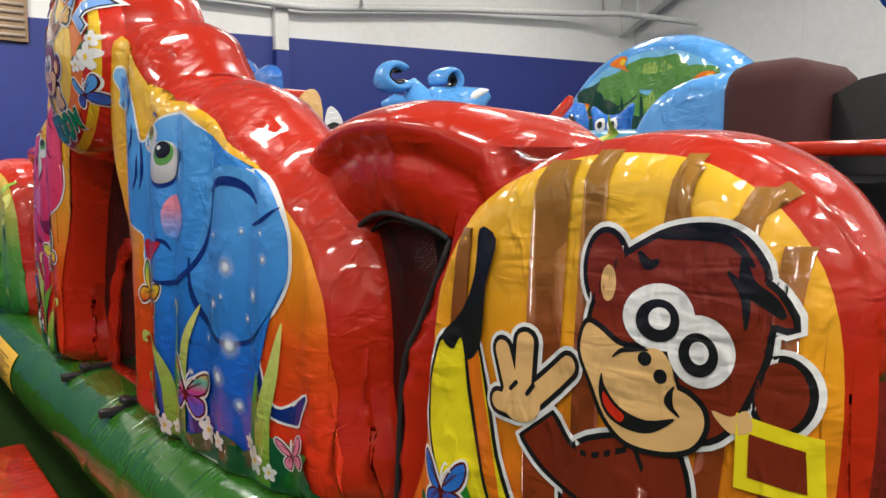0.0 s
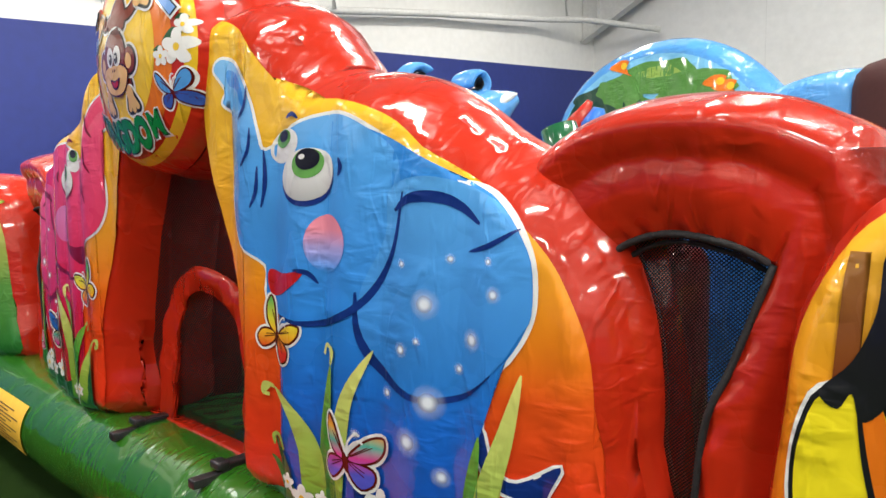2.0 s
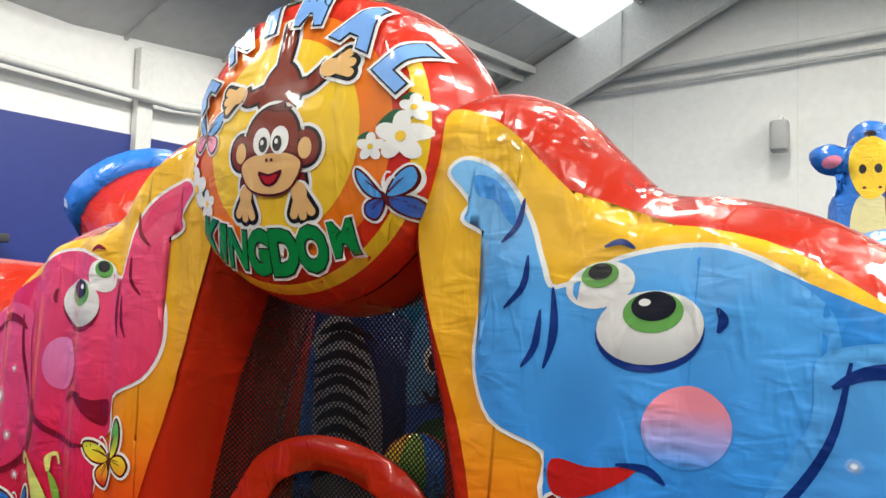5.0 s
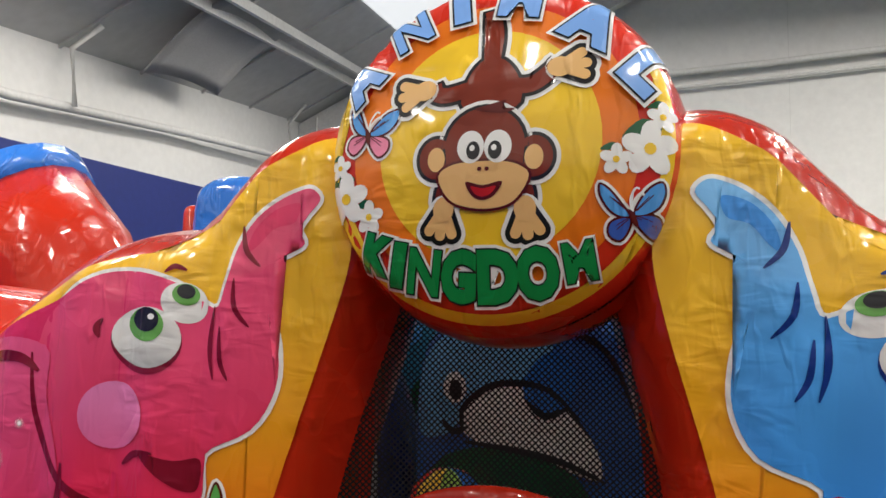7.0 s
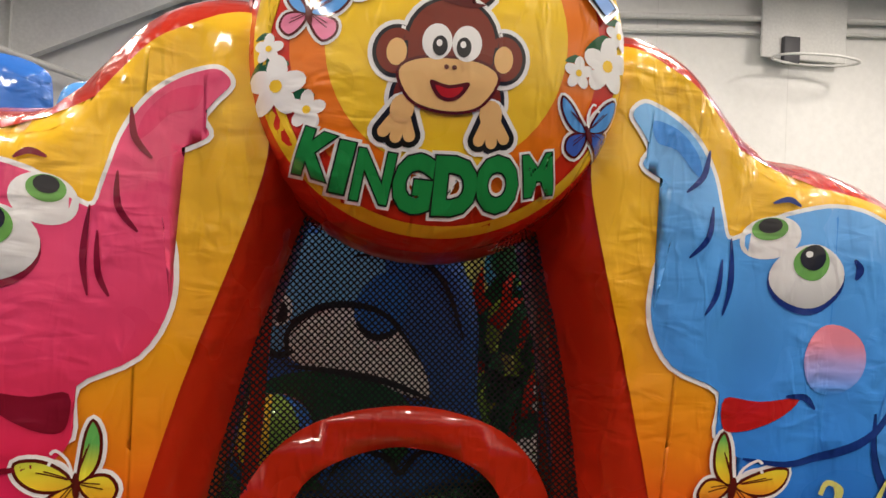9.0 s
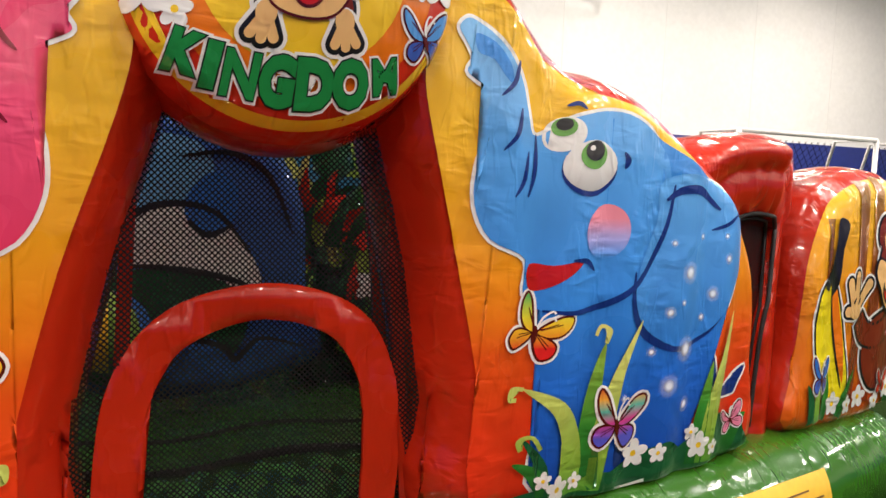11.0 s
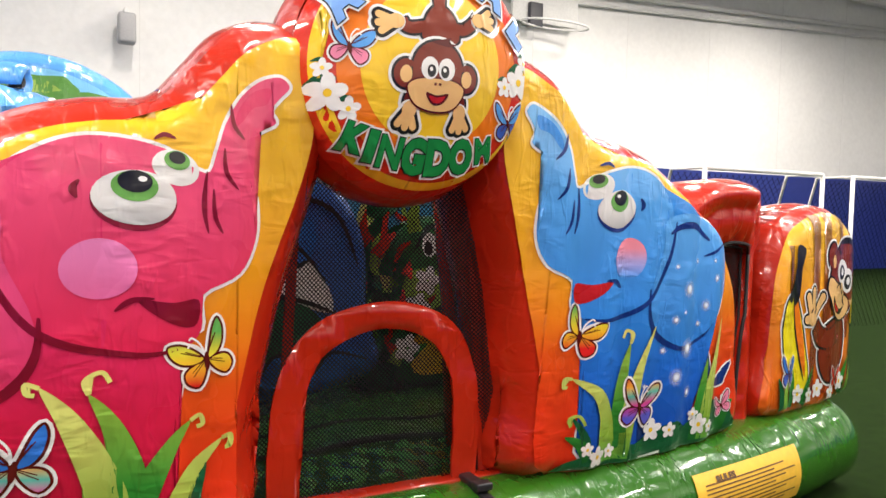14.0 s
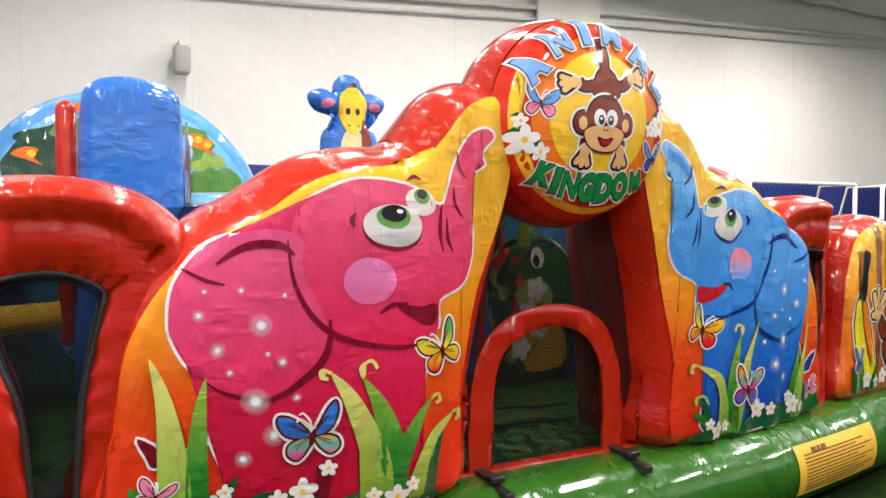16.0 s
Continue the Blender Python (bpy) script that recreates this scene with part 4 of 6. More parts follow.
box(bm, (-0.62, 0.14, 0.452), (0.62, 0.22, 0.478), 0.01)
part("sill_strip", bm, RED, castle)

# netting behind the doorway
bm = bmesh.new()
bmesh.ops.create_grid(bm, x_segments=30, y_segments=14, size=0.5)
for v in bm.verts:
    x, z = v.co.x * 1.16, 1.2 + v.co.y * 1.5
    near = min(1.0, abs(x - 0.03) / (0.57 - 0.22 * (z - 0.45)))
    v.co = (x, 0.205 - 0.05 * near ** 4 + 0.004 * math.sin(4 * x) * math.sin(3 * z), z)
net = part("door_net", bm, NET, castle, "black safety netting")
for x0, x1 in ((-0.3, -0.36), (0.36, 0.46)):
    bm = bmesh.new()
    box(bm, (-0.018, -0.004, 0), (0.018, 0.004, 1.3))
    for v in bm.verts:
        v.co = (x0 + (x1 - x0) * (1 - v.co.z / 1.3) + v.co.x, 0.192 + v.co.y, 0.46 + v.co.z)
    part("net_strap", bm, RED, castle, smooth=False)

# side arches with a window, and the end walls
WIN = [(1.9, 0.45), (1.87, 0.9), (1.84, 1.09), (1.79, 1.3), (1.86, 1.345), (1.96, 1.37), (2.08, 1.355), (2.165, 1.305), (2.1, 1.08), (2.045, 0.9), (2.01, 0.45)]


def resample(pts, n):
    line = curve_pts(pts, False, 8)
    run = [0.0]
    for a, b in zip(line, line[1:]):
        run.append(run[-1] + math.dist(a, b))
    at = [run[-1] * k / n for k in range(n + 1)]
    return list(zip(np.interp(at, run, [q[0] for q in line]).tolist(), np.interp(at, run, [q[1] for q in line]).tolist()))


WIN_SIDES = ([(1.9, 0.45), (1.87, 0.9), (1.84, 1.09), (1.79, 1.3)], [(1.79, 1.3), (1.86, 1.345), (1.96, 1.37), (2.08, 1.355), (2.165, 1.305)], [(2.165, 1.305), (2.1, 1.08), (2.045, 0.9), (2.01, 0.45)])
ARCH_SIDES = ([(1.5, 0.45), (1.48, 0.9), (1.47, 1.3), (1.53, 1.53)], [(1.53, 1.53), (1.66, 1.63), (1.82, 1.68), (2.0, 1.69), (2.17, 1.67), (2.3, 1.6)], [(2.3, 1.6), (2.36, 1.47), (2.37, 1.3), (2.35, 1.0), (2.33, 0.45)])


def recess(u):
    """The arch turns away towards the end wall."""
    return 0.8 * max(0, u - 2.07)


def arch_profile(t):
    """Depth of the arch from its outer edge (0) to the window (1): a fat roll, a seam, a flat band."""
    if t < 0.45:
        k = 1 - 2 * t / 0.45
        return (0.15 if k > 0 else 0.035) * k * k
    s = (t - 0.45) / 0.55
    return 0.035 + 0.04 * s - 0.022 * math.sin(math.pi * s)


for side in (1, -1):
    out_l, win_l = [], []
    ahead = 0.15 if side < 0 else 0.0
    for o, i in zip(ARCH_SIDES, WIN_SIDES):
        out_l += resample(o, 34)
        win_l += resample(i, 34)
    bm = bmesh.new()
    rows = []
    for k, ((u0, z0), (u1, z1)) in enumerate(zip(out_l, win_l)):
        row = [bm.verts.new((side * u0, 0.85 - ahead, z0 - 0.02))]
        for c in range(31):
            t = c / 30
            u, z = u0 + (u1 - u0) * t, z0 + (z1 - z0) * t
            pk = 0.01 * math.sin(k * 1.25 + 2 * math.sin(k * 0.31)) * max(0, (t - 0.7) / 0.3) ** 2
            pk += 0.006 * math.sin(k * 0.9 + 3 * math.sin(k * 0.23)) * math.exp(-((t - 0.43) / 0.07) ** 2)
            row.append(bm.verts.new((side * u, 0.25 - ahead + recess(u) + arch_profile(t) + pk, z)))
        row.append(bm.verts.new((side * u1, 0.62 - ahead + recess(u1), z1)))
        rows.append(row)
    for a, b in zip(rows, rows[1:]):
        for c in range(len(a) - 1):
            bm.faces.new((a[c], a[c + 1], b[c + 1], b[c]))
    bmesh.ops.remove_doubles(bm, verts=bm.verts, dist=0.0003)
    wb = part("side_arch", bm, RED, castle, "red inflated arch with a puckered band round a window")
    deep = lambda u: 0.315 - ahead + recess(u)
    bm = bmesh.new()
    tube(bm, [(side * u, deep(u), z) for u, z in win_l[2:-2:2]], 0.009, 8)
    part("window_binding", bm, STRAP, wb, "black webbing round the window")
    bm = bmesh.new()
    tube(bm, [(side * (1.97 + (u - 1.97) * 0.9), deep(u) + 0.03, z - 0.02) for u, z in win_l[2:-2:2]], 0.007, 6)
    part("window_seam", bm, STRAP, wb)
    bm = bmesh.new()
    cols = [[bm.verts.new((side * (a[0] + (b[0] - a[0]) * q), deep(a[0] + (b[0] - a[0]) * q) + 0.05, a[1] + (b[1] - a[1]) * q)) for q in (0, 0.33, 0.67, 1)] for a, b in zip(resample(WIN[:6], 20), resample(WIN[:4:-1], 20))]
    for a, b in zip(cols, cols[1:]):
        for c in range(3):
            bm.faces.new((a[c], a[c + 1], b[c + 1], b[c]))
    part("window_net", bm, NET_FINE, wb, "black window netting")

MK_OUT = [(2.04, 0.45), (2.06, 0.76), (2.09, 0.96), (2.13, 1.17), (2.25, 1.345), (2.4, 1.43), (2.56, 1.48), (2.73, 1.495), (2.9, 1.47), (3.05, 1.385), (3.15, 1.23), (3.18, 1.0), (3.15, 0.7), (3.05, 0.45)]


def front_end(u, z):
    return 0.325 + 0.16 * (u - 2.4) + 0.3 * max(0, u - 2.75) ** 2


def end_wall(side, label):
    wall = Wall(smooth_c(MK_OUT), front_end, side, 0.08, 0.024, 0.26, 0.03, 0)
    wall.place = lambda u, z, y: (side * float(np.interp(u, (2.0, 2.04, 2.4, 2.85, 3.25), (2.14, 2.17, 2.44, 2.885, 3.25))), y - (0.33 + 0.34 * (u - 2.4) + 0.3 * max(0, u - 2.75) ** 2 if side < 0 else 0), 0.45 + (z - 0.45) * 1.065)
    body = wall.body("end_wall", 0.75, RED, castle, label, 0.02)
    return wall, body


wall, body = end_wall(1, "red inflated end wall printed with a waving monkey")
inner = grow(smooth_c(MK_OUT), -0.032)
wall.print_on("jungle_face", inner, 1, vinyl("jungle_print", [(0.5, (0.72, 0.1, 0.01)), (0.85, (0.8, 0.22, 0.012)), (1.15, (0.84, 0.36, 0.016)), (1.5, (0.85, 0.5, 0.03))], 0.27, 0.5), body)


def clip_to(outline, keep):
    """The points of an outline pulled inside the face."""
    lo = min(p[1] for p in keep)
    return [(u, max(z, lo + 0.005)) for u, z in outline]


def strip(u0, w0, u1, w1, z0, z1, n=8):
    pts = [(u0 - w0 / 2 + (u1 - u0) * k / n - (w1 - w0) / 2 * k / n, z0 + (z1 - z0) * k / n) for k in range(n + 1)]
    pts += [(u0 + w0 / 2 + (u1 - u0) * k / n + (w1 - w0) / 2 * k / n, z0 + (z1 - z0) * k / n) for k in range(n, -1, -1)]
    return pts


for u0, w0, u1, w1, z0, z1 in ((2.55, 0.075, 2.57, 0.09, 0.53, 1.45), (2.67, 0.08, 2.68, 0.06, 0.53, 1.47), (2.79, 0.07, 2.86, 0.035, 0.7, 1.46), (2.93, 0.06, 3.0, 0.04, 0.8, 1.4), (2.24, 0.06, 2.3, 0.05, 0.53, 1.3), (3.05, 0.05, 3.07, 0.04, 0.6, 1.3)):
    wall.print_on("tree_print", strip(u0, w0, u1, w1, z0, z1), 2, TRUNK_B, body)
for line in ([(2.84, 1.1), (2.9, 1.25), (2.97, 1.32), (3.03, 1.4)], [(2.9, 1.25), (2.86, 1.36), (2.87, 1.44)]):
    wall.print_on("branch_print", ribbon(line, 0.035, False), 2, TRUNK_B, body)


def pr(name, outline, layer, mat):
    return wall.print_on(name, outline, layer, mat, body, "", 0.03)


def inked(name, outline, layer, mat, ink=0.012, halo=0.01):
    pr(name + "_halo", grow(outline, ink + halo), layer, WHITE)
    pr(name + "_ink", grow(outline, ink), layer + 1, BLACK)
    pr(name, outline, layer + 2, mat)


# banana
inked("banana", smooth_c([(2.22, 1.03), (2.29, 1.05), (2.35, 1.05), (2.4, 0.95), (2.44, 0.8), (2.5, 0.62), (2.42, 0.55), (2.3, 0.62), (2.2, 0.75), (2.175, 0.9)], 4), 3, YEL_BR)
pr("banana_side", smooth_c([(2.32, 1.05), (2.36, 1.04), (2.4, 0.93), (2.44, 0.78), (2.46, 0.64), (2.4, 0.75), (2.34, 0.9)], 4), 6, ORANGE)
pr("banana_ridge", ribbon([(2.31, 1.06), (2.335, 0.92), (2.39, 0.76), (2.45, 0.62)], 0.016), 7, BLACK)
pr("banana_stem", smooth_c([(2.23, 1.05), (2.3, 1.11), (2.345, 1.2), (2.36, 1.3), (2.43, 1.28), (2.4, 1.18), (2.39, 1.09), (2.37, 1.03), (2.32, 1.0), (2.3, 1.05), (2.27, 1.02)], 4), 7, BLACK)
# monkey
def mk(pts):
    return [(u + 0.05 - 0.065 * (u - 2.45), z + 0.015) for u, z in pts]


inked("monkey_torso", smooth_c(mk([(2.6, 0.84), (2.72, 0.9), (2.84, 0.9), (2.88, 0.8), (2.86, 0.66), (2.78, 0.58), (2.66, 0.58), (2.58, 0.7)]), 4), 3, BROWN)
inked("monkey_arm", ribbon(mk([(2.78, 0.84), (2.66, 0.8), (2.57, 0.82), (2.51, 0.88)]), 0.09, False), 4, BROWN)
for root, tip in (((2.44, 0.95), (2.41, 1.03)), ((2.47, 0.95), (2.475, 1.055)), ((2.5, 0.94), (2.59, 1.02)), ((2.46, 0.91), (2.4, 0.915))):
    inked("finger", capsule(*mk([root, tip]), 0.042), 5, TAN, 0.011, 0.009)
pr("palm", ellipse(*mk([(2.465, 0.925)])[0], 0.05, 0.045), 9, TAN)
for line in ([(2.44, 0.95), (2.455, 0.965)], [(2.485, 0.945), (2.5, 0.965)]):
    pr("palm_line", capsule(*mk(line), 0.01), 10, BLACK)
inked("monkey_ear", ellipse(*mk([(2.685, 1.225)])[0], 0.045, 0.07), 5, BROWN)
inked("monkey_ear", ellipse(*mk([(3.055, 1.03)])[0], 0.042, 0.06), 5, BROWN)
pr("inner_ear", ellipse(*mk([(2.695, 1.2)])[0], 0.017, 0.035), 8, TAN)
HEADM = mk([(2.655, 1.1), (2.67, 1.17), (2.72, 1.24), (2.77, 1.275), (2.82, 1.3), (2.88, 1.31), (2.94, 1.308), (2.985, 1.285), (3.02, 1.235), (2.995, 1.235), (3.04, 1.205), (3.07, 1.15), (3.03, 1.152), (3.025, 1.1), (3.0, 1.03), (2.96, 0.96), (2.9, 0.93), (2.8, 0.93), (2.7, 1.0)])
inked("monkey_head", curve_pts(HEADM, True, 3), 6, BROWN)
for line, wd in (([(2.8, 1.292), (2.88, 1.3), (2.95, 1.295), (3.0, 1.25)], 0.022), ([(2.98, 1.27), (2.99, 1.22), (3.03, 1.19), (3.055, 1.165)], 0.03), ([(2.95, 1.24), (2.985, 1.2), (2.99, 1.14)], 0.016), ([(2.76, 1.265), (2.78, 1.24), (2.8, 1.25)], 0.02)):
    pr("hair_ink", ribbon(mk(line), wd), 9, BLACK)
pr("cheek_tuft", smooth_c(mk([(2.93, 0.99), (2.97, 0.985), (3.0, 1.0), (3.01, 0.965), (2.97, 0.955)]), 3), 9, TAN)
MUZ = smooth_c(mk([(2.645, 1.115), (2.68, 1.11), (2.725, 1.085), (2.765, 1.082), (2.81, 1.085), (2.838, 1.055), (2.845, 1.02), (2.88, 1.008), (2.912, 0.985), (2.915, 0.95), (2.885, 0.912), (2.82, 0.893), (2.75, 0.9), (2.7, 0.94), (2.665, 1.0), (2.63, 1.06)]), 4)
pr("muzzle_ink", grow(MUZ, 0.011), 9, BLACK)
for ex, ez, rx, rz in ((2.81, 1.145, 0.072, 0.063), (2.9, 1.092, 0.07, 0.066)):
    (cu, cz), = mk([(ex, ez)])
    pr("eye_white", ellipse(cu, cz, rx, rz), 10, WHITE)
    pr("pupil", ellipse(cu - 0.003, cz - 0.006, 0.042, 0.04), 12, BLACK)
    pr("glint", ellipse(cu, cz - 0.002, 0.021, 0.021, 0, 16), 13, WHITE)
pr("muzzle", MUZ, 11, TAN)
pr("nose_ridge", ribbon(mk([(2.715, 1.06), (2.735, 1.075), (2.76, 1.08), (2.79, 1.082)]), 0.01), 12, BLACK)
for nx, nz in ((2.783, 1.065), (2.815, 1.035)):
    pr("nostril", ellipse(*mk([(nx, nz)])[0], 0.013, 0.014, 0, 12), 12, BLACK)
pr("grin_ink", smooth_c(mk([(2.69, 1.025), (2.7, 1.0), (2.735, 0.965), (2.79, 0.948), (2.85, 0.96), (2.8, 0.925), (2.75, 0.925), (2.705, 0.945), (2.685, 0.985)]), 4), 12, BLACK)
pr("grin", smooth_c(mk([(2.697, 0.99), (2.72, 0.968), (2.745, 0.95), (2.735, 0.936), (2.71, 0.952), (2.697, 0.97)]), 4), 13, SIGN_R)
pr("chin_ink", ribbon(mk([(2.845, 1.02), (2.83, 0.99), (2.86, 0.965)]), 0.012), 12, BLACK)
# picture frame of yellow straps on the corner
pr("strap_square", mk([(2.98, 0.995), (3.125, 0.96), (3.13, 0.84), (2.98, 0.86)]), 9, YEL_BR)
pr("strap_square_field", mk([(3.005, 0.96), (3.1, 0.938), (3.105, 0.862), (3.005, 0.882)]), 10, BROWN)
for pts, w, mat in (([(2.25, 0.5), (2.22, 0.65), (2.17, 0.78)], 0.06, LEAF_L), ([(2.32, 0.5), (2.34, 0.62), (2.3, 0.74)], 0.07, LEAF), ([(2.45, 0.5), (2.5, 0.6), (2.56, 0.68)], 0.06, LEAF), ([(2.9, 0.5), (2.93, 0.62), (2.98, 0.7)], 0.06, LEAF), ([(2.2, 0.5), (2.17, 0.6), (2.14, 0.66)], 0.06, LEAF_D), ([(2.98, 0.5), (3.02, 0.6), (3.05, 0.66)], 0.06, LEAF_L)):
    wall.print_on("grass_blade", blade(pts, w), 9, mat, body)
for u, z, r in ((2.4, 0.56, 0.05), (2.52, 0.54, 0.04), (2.62, 0.56, 0.05), (2.75, 0.53, 0.04), (2.88, 0.57, 0.05)):
    flower(wall, u, z, r, 11, body)
butterfly(wall, 2.24, 0.68, 0.07, 0, 12, body, BLUE_V, PURPLE)
butterfly(wall, 2.8, 0.6, 0.05, 0, 12, body, SIGN_R, SIGN_R)

wall, body = end_wall(-1, "red inflated end wall printed with a panda in green leaves")
wall.print_on("jungle_face", inner, 1, vinyl("bamboo_print", [(0.5, (0.02, 0.16, 0.03)), (0.9, (0.1, 0.3, 0.05)), (1.2, (0.4, 0.42, 0.08)), (1.5, (0.75, 0.42, 0.05))], 0.27, 0.5), body)
rng = random.Random(4)
for k in range(26):
    u, z = rng.uniform(2.2, 3.0), rng.uniform(0.62, 1.32)
    a = rng.uniform(0, 6.28)
    wall.print_on("leaf_print", blade([(u, z), (u + 0.05 * math.cos(a), z + 0.05 * math.sin(a)), (u + 0.1 * math.cos(a + 0.3), z + 0.1 * math.sin(a + 0.3))], 0.045), 2, rng.choice((LEAF, LEAF_L, LEAF_D)), body)
for e, mat, layer in ((ellipse(2.68, 0.82, 0.2, 0.24), BLACK, 3), (ellipse(2.68, 0.8, 0.13, 0.17), WHITE, 4), (ellipse(2.68, 1.12, 0.19, 0.165), WHITE, 5), (ellipse(2.53, 1.26, 0.06, 0.06), BLACK, 4), (ellipse(2.83, 1.26, 0.06, 0.06), BLACK, 4), (ellipse(2.6, 1.14, 0.05, 0.065, 20), BLACK, 6), (ellipse(2.76, 1.14, 0.05, 0.065, -20), BLACK, 6), (ellipse(2.6, 1.15, 0.02, 0.025), WHITE, 7), (ellipse(2.76, 1.15, 0.02, 0.025), WHITE, 7), (ellipse(2.68, 1.06, 0.03, 0.02), BLACK, 6)):
    wall.print_on("bear_print", e, layer, mat, body)

# rules labels on the bumper
for cx in (1.79, -1.72):
    bm = bmesh.new()
    bmesh.ops.create_grid(bm, x_segments=12, y_segments=10, size=0.5)
    for v in bm.verts:
        a = radians(205 - (v.co.y + 0.5) * 62)
        v.co = (cx + v.co.x * 0.82, bumper_shift(cx + v.co.x * 0.82) + 0.083 + 0.258 * math.cos(a), 0.237 + 0.243 * math.sin(a))
    lab = part("rules_label", bm, LABEL, castle, "yellow printed rules label")
    me, *spare = glyph("RULES")
    for extra in spare:
        bpy.data.meshes.remove(extra)
    bm = bmesh.new()
    bm.from_mesh(me)
    bpy.data.meshes.remove(me)
    for v in bm.verts:
        lx, a = cx - 0.2 + v.co.x * 0.05, radians(156 - v.co.y * 9)
        v.co = (lx, bumper_shift(lx) + 0.083 + 0.262 * math.cos(a), 0.237 + 0.247 * math.sin(a))
    part("heading", bm, INK, lab, "dark brown printed heading")
    for row in range(1, 12):
        bm = bmesh.new()
        bmesh.ops.create_grid(bm, x_segments=4, y_segments=1, size=0.5)
        w = 0.7 - 0.09 * ((row * 7) % 3)
        for v in bm.verts:
            a = radians(152 + row * 4.2 + v.co.y * 1.5)
            lx = cx - 0.35 + (0.13 if row == 0 else w) * (v.co.x + 0.5)
            v.co = (lx, bumper_shift(lx) + 0.083 + 0.261 * math.cos(a), 0.237 + 0.246 * math.sin(a))
        part("text_line", bm, INK, lab)

# ---- inside the playground, behind the netting ----
JUNGLE = [LEAF, LEAF_D, LEAF_L]


def flat_wall(outline, y, side=1, r=0.06, bulge=0.04, quilt=0.0, step=0.2):
    w = Wall(outline, lambda u, z: y, side, r, quilt, step, bulge)
    w.place = lambda u, z, yy: (side * u, yy, z)
    return w


# whale
whale = thing("inflatable_whale", "blue inflated whale figure with a pale belly and black outlines", "inflatable figure", "play figures")
wo = smooth_c([(-0.56, 0.62), (-0.58, 0.95), (-0.58, 1.25), (-0.52, 1.5), (-0.3, 1.66), (0.0, 1.7), (0.25, 1.6), (0.4, 1.32), (0.42, 0.95), (0.5, 0.66), (0.3, 0.56), (0.0, 0.5), (-0.3, 0.5)])
w = flat_wall(wo, 1.4)
w.place = lambda u, z, yy: (u + 0.04, yy, z)
wb = w.body("figure_body", 1.8, vinyl("whale_blue", (0.03, 0.13, 0.46), 0.3, 0.3), whale)
w.print_on("flank", smooth_c([(-0.56, 1.12), (-0.54, 1.42), (-0.3, 1.6), (-0.05, 1.58), (0.0, 1.42), (-0.2, 1.3), (-0.35, 1.18), (-0.45, 1.1)]), 1, vinyl("whale_light", (0.14, 0.4, 0.7), 0.3, 0.3), wb)
w.print_on("belly", smooth_c([(-0.36, 1.22), (-0.22, 1.32), (0.0, 1.3), (0.16, 1.12), (0.2, 0.96), (0.02, 1.0), (-0.2, 1.04), (-0.36, 1.12)]), 2, WHITE, wb)
w.print_on("fin", smooth_c([(-0.1, 1.36), (0.0, 1.46), (0.1, 1.4), (0.08, 1.24), (-0.02, 1.2), (-0.1, 1.26)]), 4, BLUE_V, wb)
for line in ([(-0.36, 1.12), (-0.36, 1.22), (-0.22, 1.32), (0.0, 1.3), (0.16, 1.12)], [(-0.12, 1.52), (0.08, 1.54), (0.24, 1.44), (0.34, 1.2)], [(-0.36, 1.08), (-0.15, 1.06), (0.05, 1.02), (0.22, 0.95)], [(-0.1, 1.26), (-0.02, 1.2), (0.08, 1.24)], [(-0.45, 1.16), (-0.4, 1.12), (-0.34, 1.14)]):
    w.print_on("outline_ink", ribbon(line, 0.028), 5, BLACK, wb)
w.print_on("eye", ellipse(-0.4, 1.3, 0.05, 0.065), 4, WHITE, wb)
w.print_on("pupil", ellipse(-0.395, 1.29, 0.028, 0.042), 5, BLACK, wb)
w.print_on("green_patch", smooth_c([(-0.5, 0.62), (-0.5, 0.95), (-0.3, 1.06), (0.0, 1.02), (0.15, 0.9), (0.1, 0.7), (-0.1, 0.6)]), 3, LEAF_D, wb)
w.print_on("wave", smooth_c([(-0.2, 0.6), (-0.15, 0.72), (0.0, 0.76), (0.1, 0.68), (0.2, 0.76), (0.36, 0.74), (0.44, 0.62), (0.2, 0.55)]), 5, BLUE_V, wb)
w.print_on("wave_ink", ribbon([(-0.2, 0.6), (-0.1, 0.75), (0.05, 0.72), (0.1, 0.66), (0.2, 0.75), (0.4, 0.7)], 0.025), 6, BLACK, wb)
# striped ball held by the whale
for k, mat in enumerate((SIGN_R, YELLOW, BLUE_V, ORANGE, SIGN_R, YELLOW, LEAF, BLUE_V)):
    bm = bmesh.new()
    a0, a1 = 2 * math.pi * k / 8, 2 * math.pi * (k + 1) / 8
    rows = []
    for i in range(5):
        a = a0 + (a1 - a0) * i / 4
        rows.append([bm.verts.new((-0.36 + 0.16 * math.sin(b) * math.cos(a), 1.27 + 0.16 * math.sin(b) * math.sin(a), 0.83 + 0.16 * math.cos(b))) for b in (math.pi * (0.04 + 0.92 * j / 12) for j in range(13))])
    for r0, r1 in zip(rows, rows[1:]):
        for j in range(12):
            bm.faces.new((r0[j], r0[j + 1], r1[j + 1], r1[j]))
    part("ball_panel", bm, mat, whale)
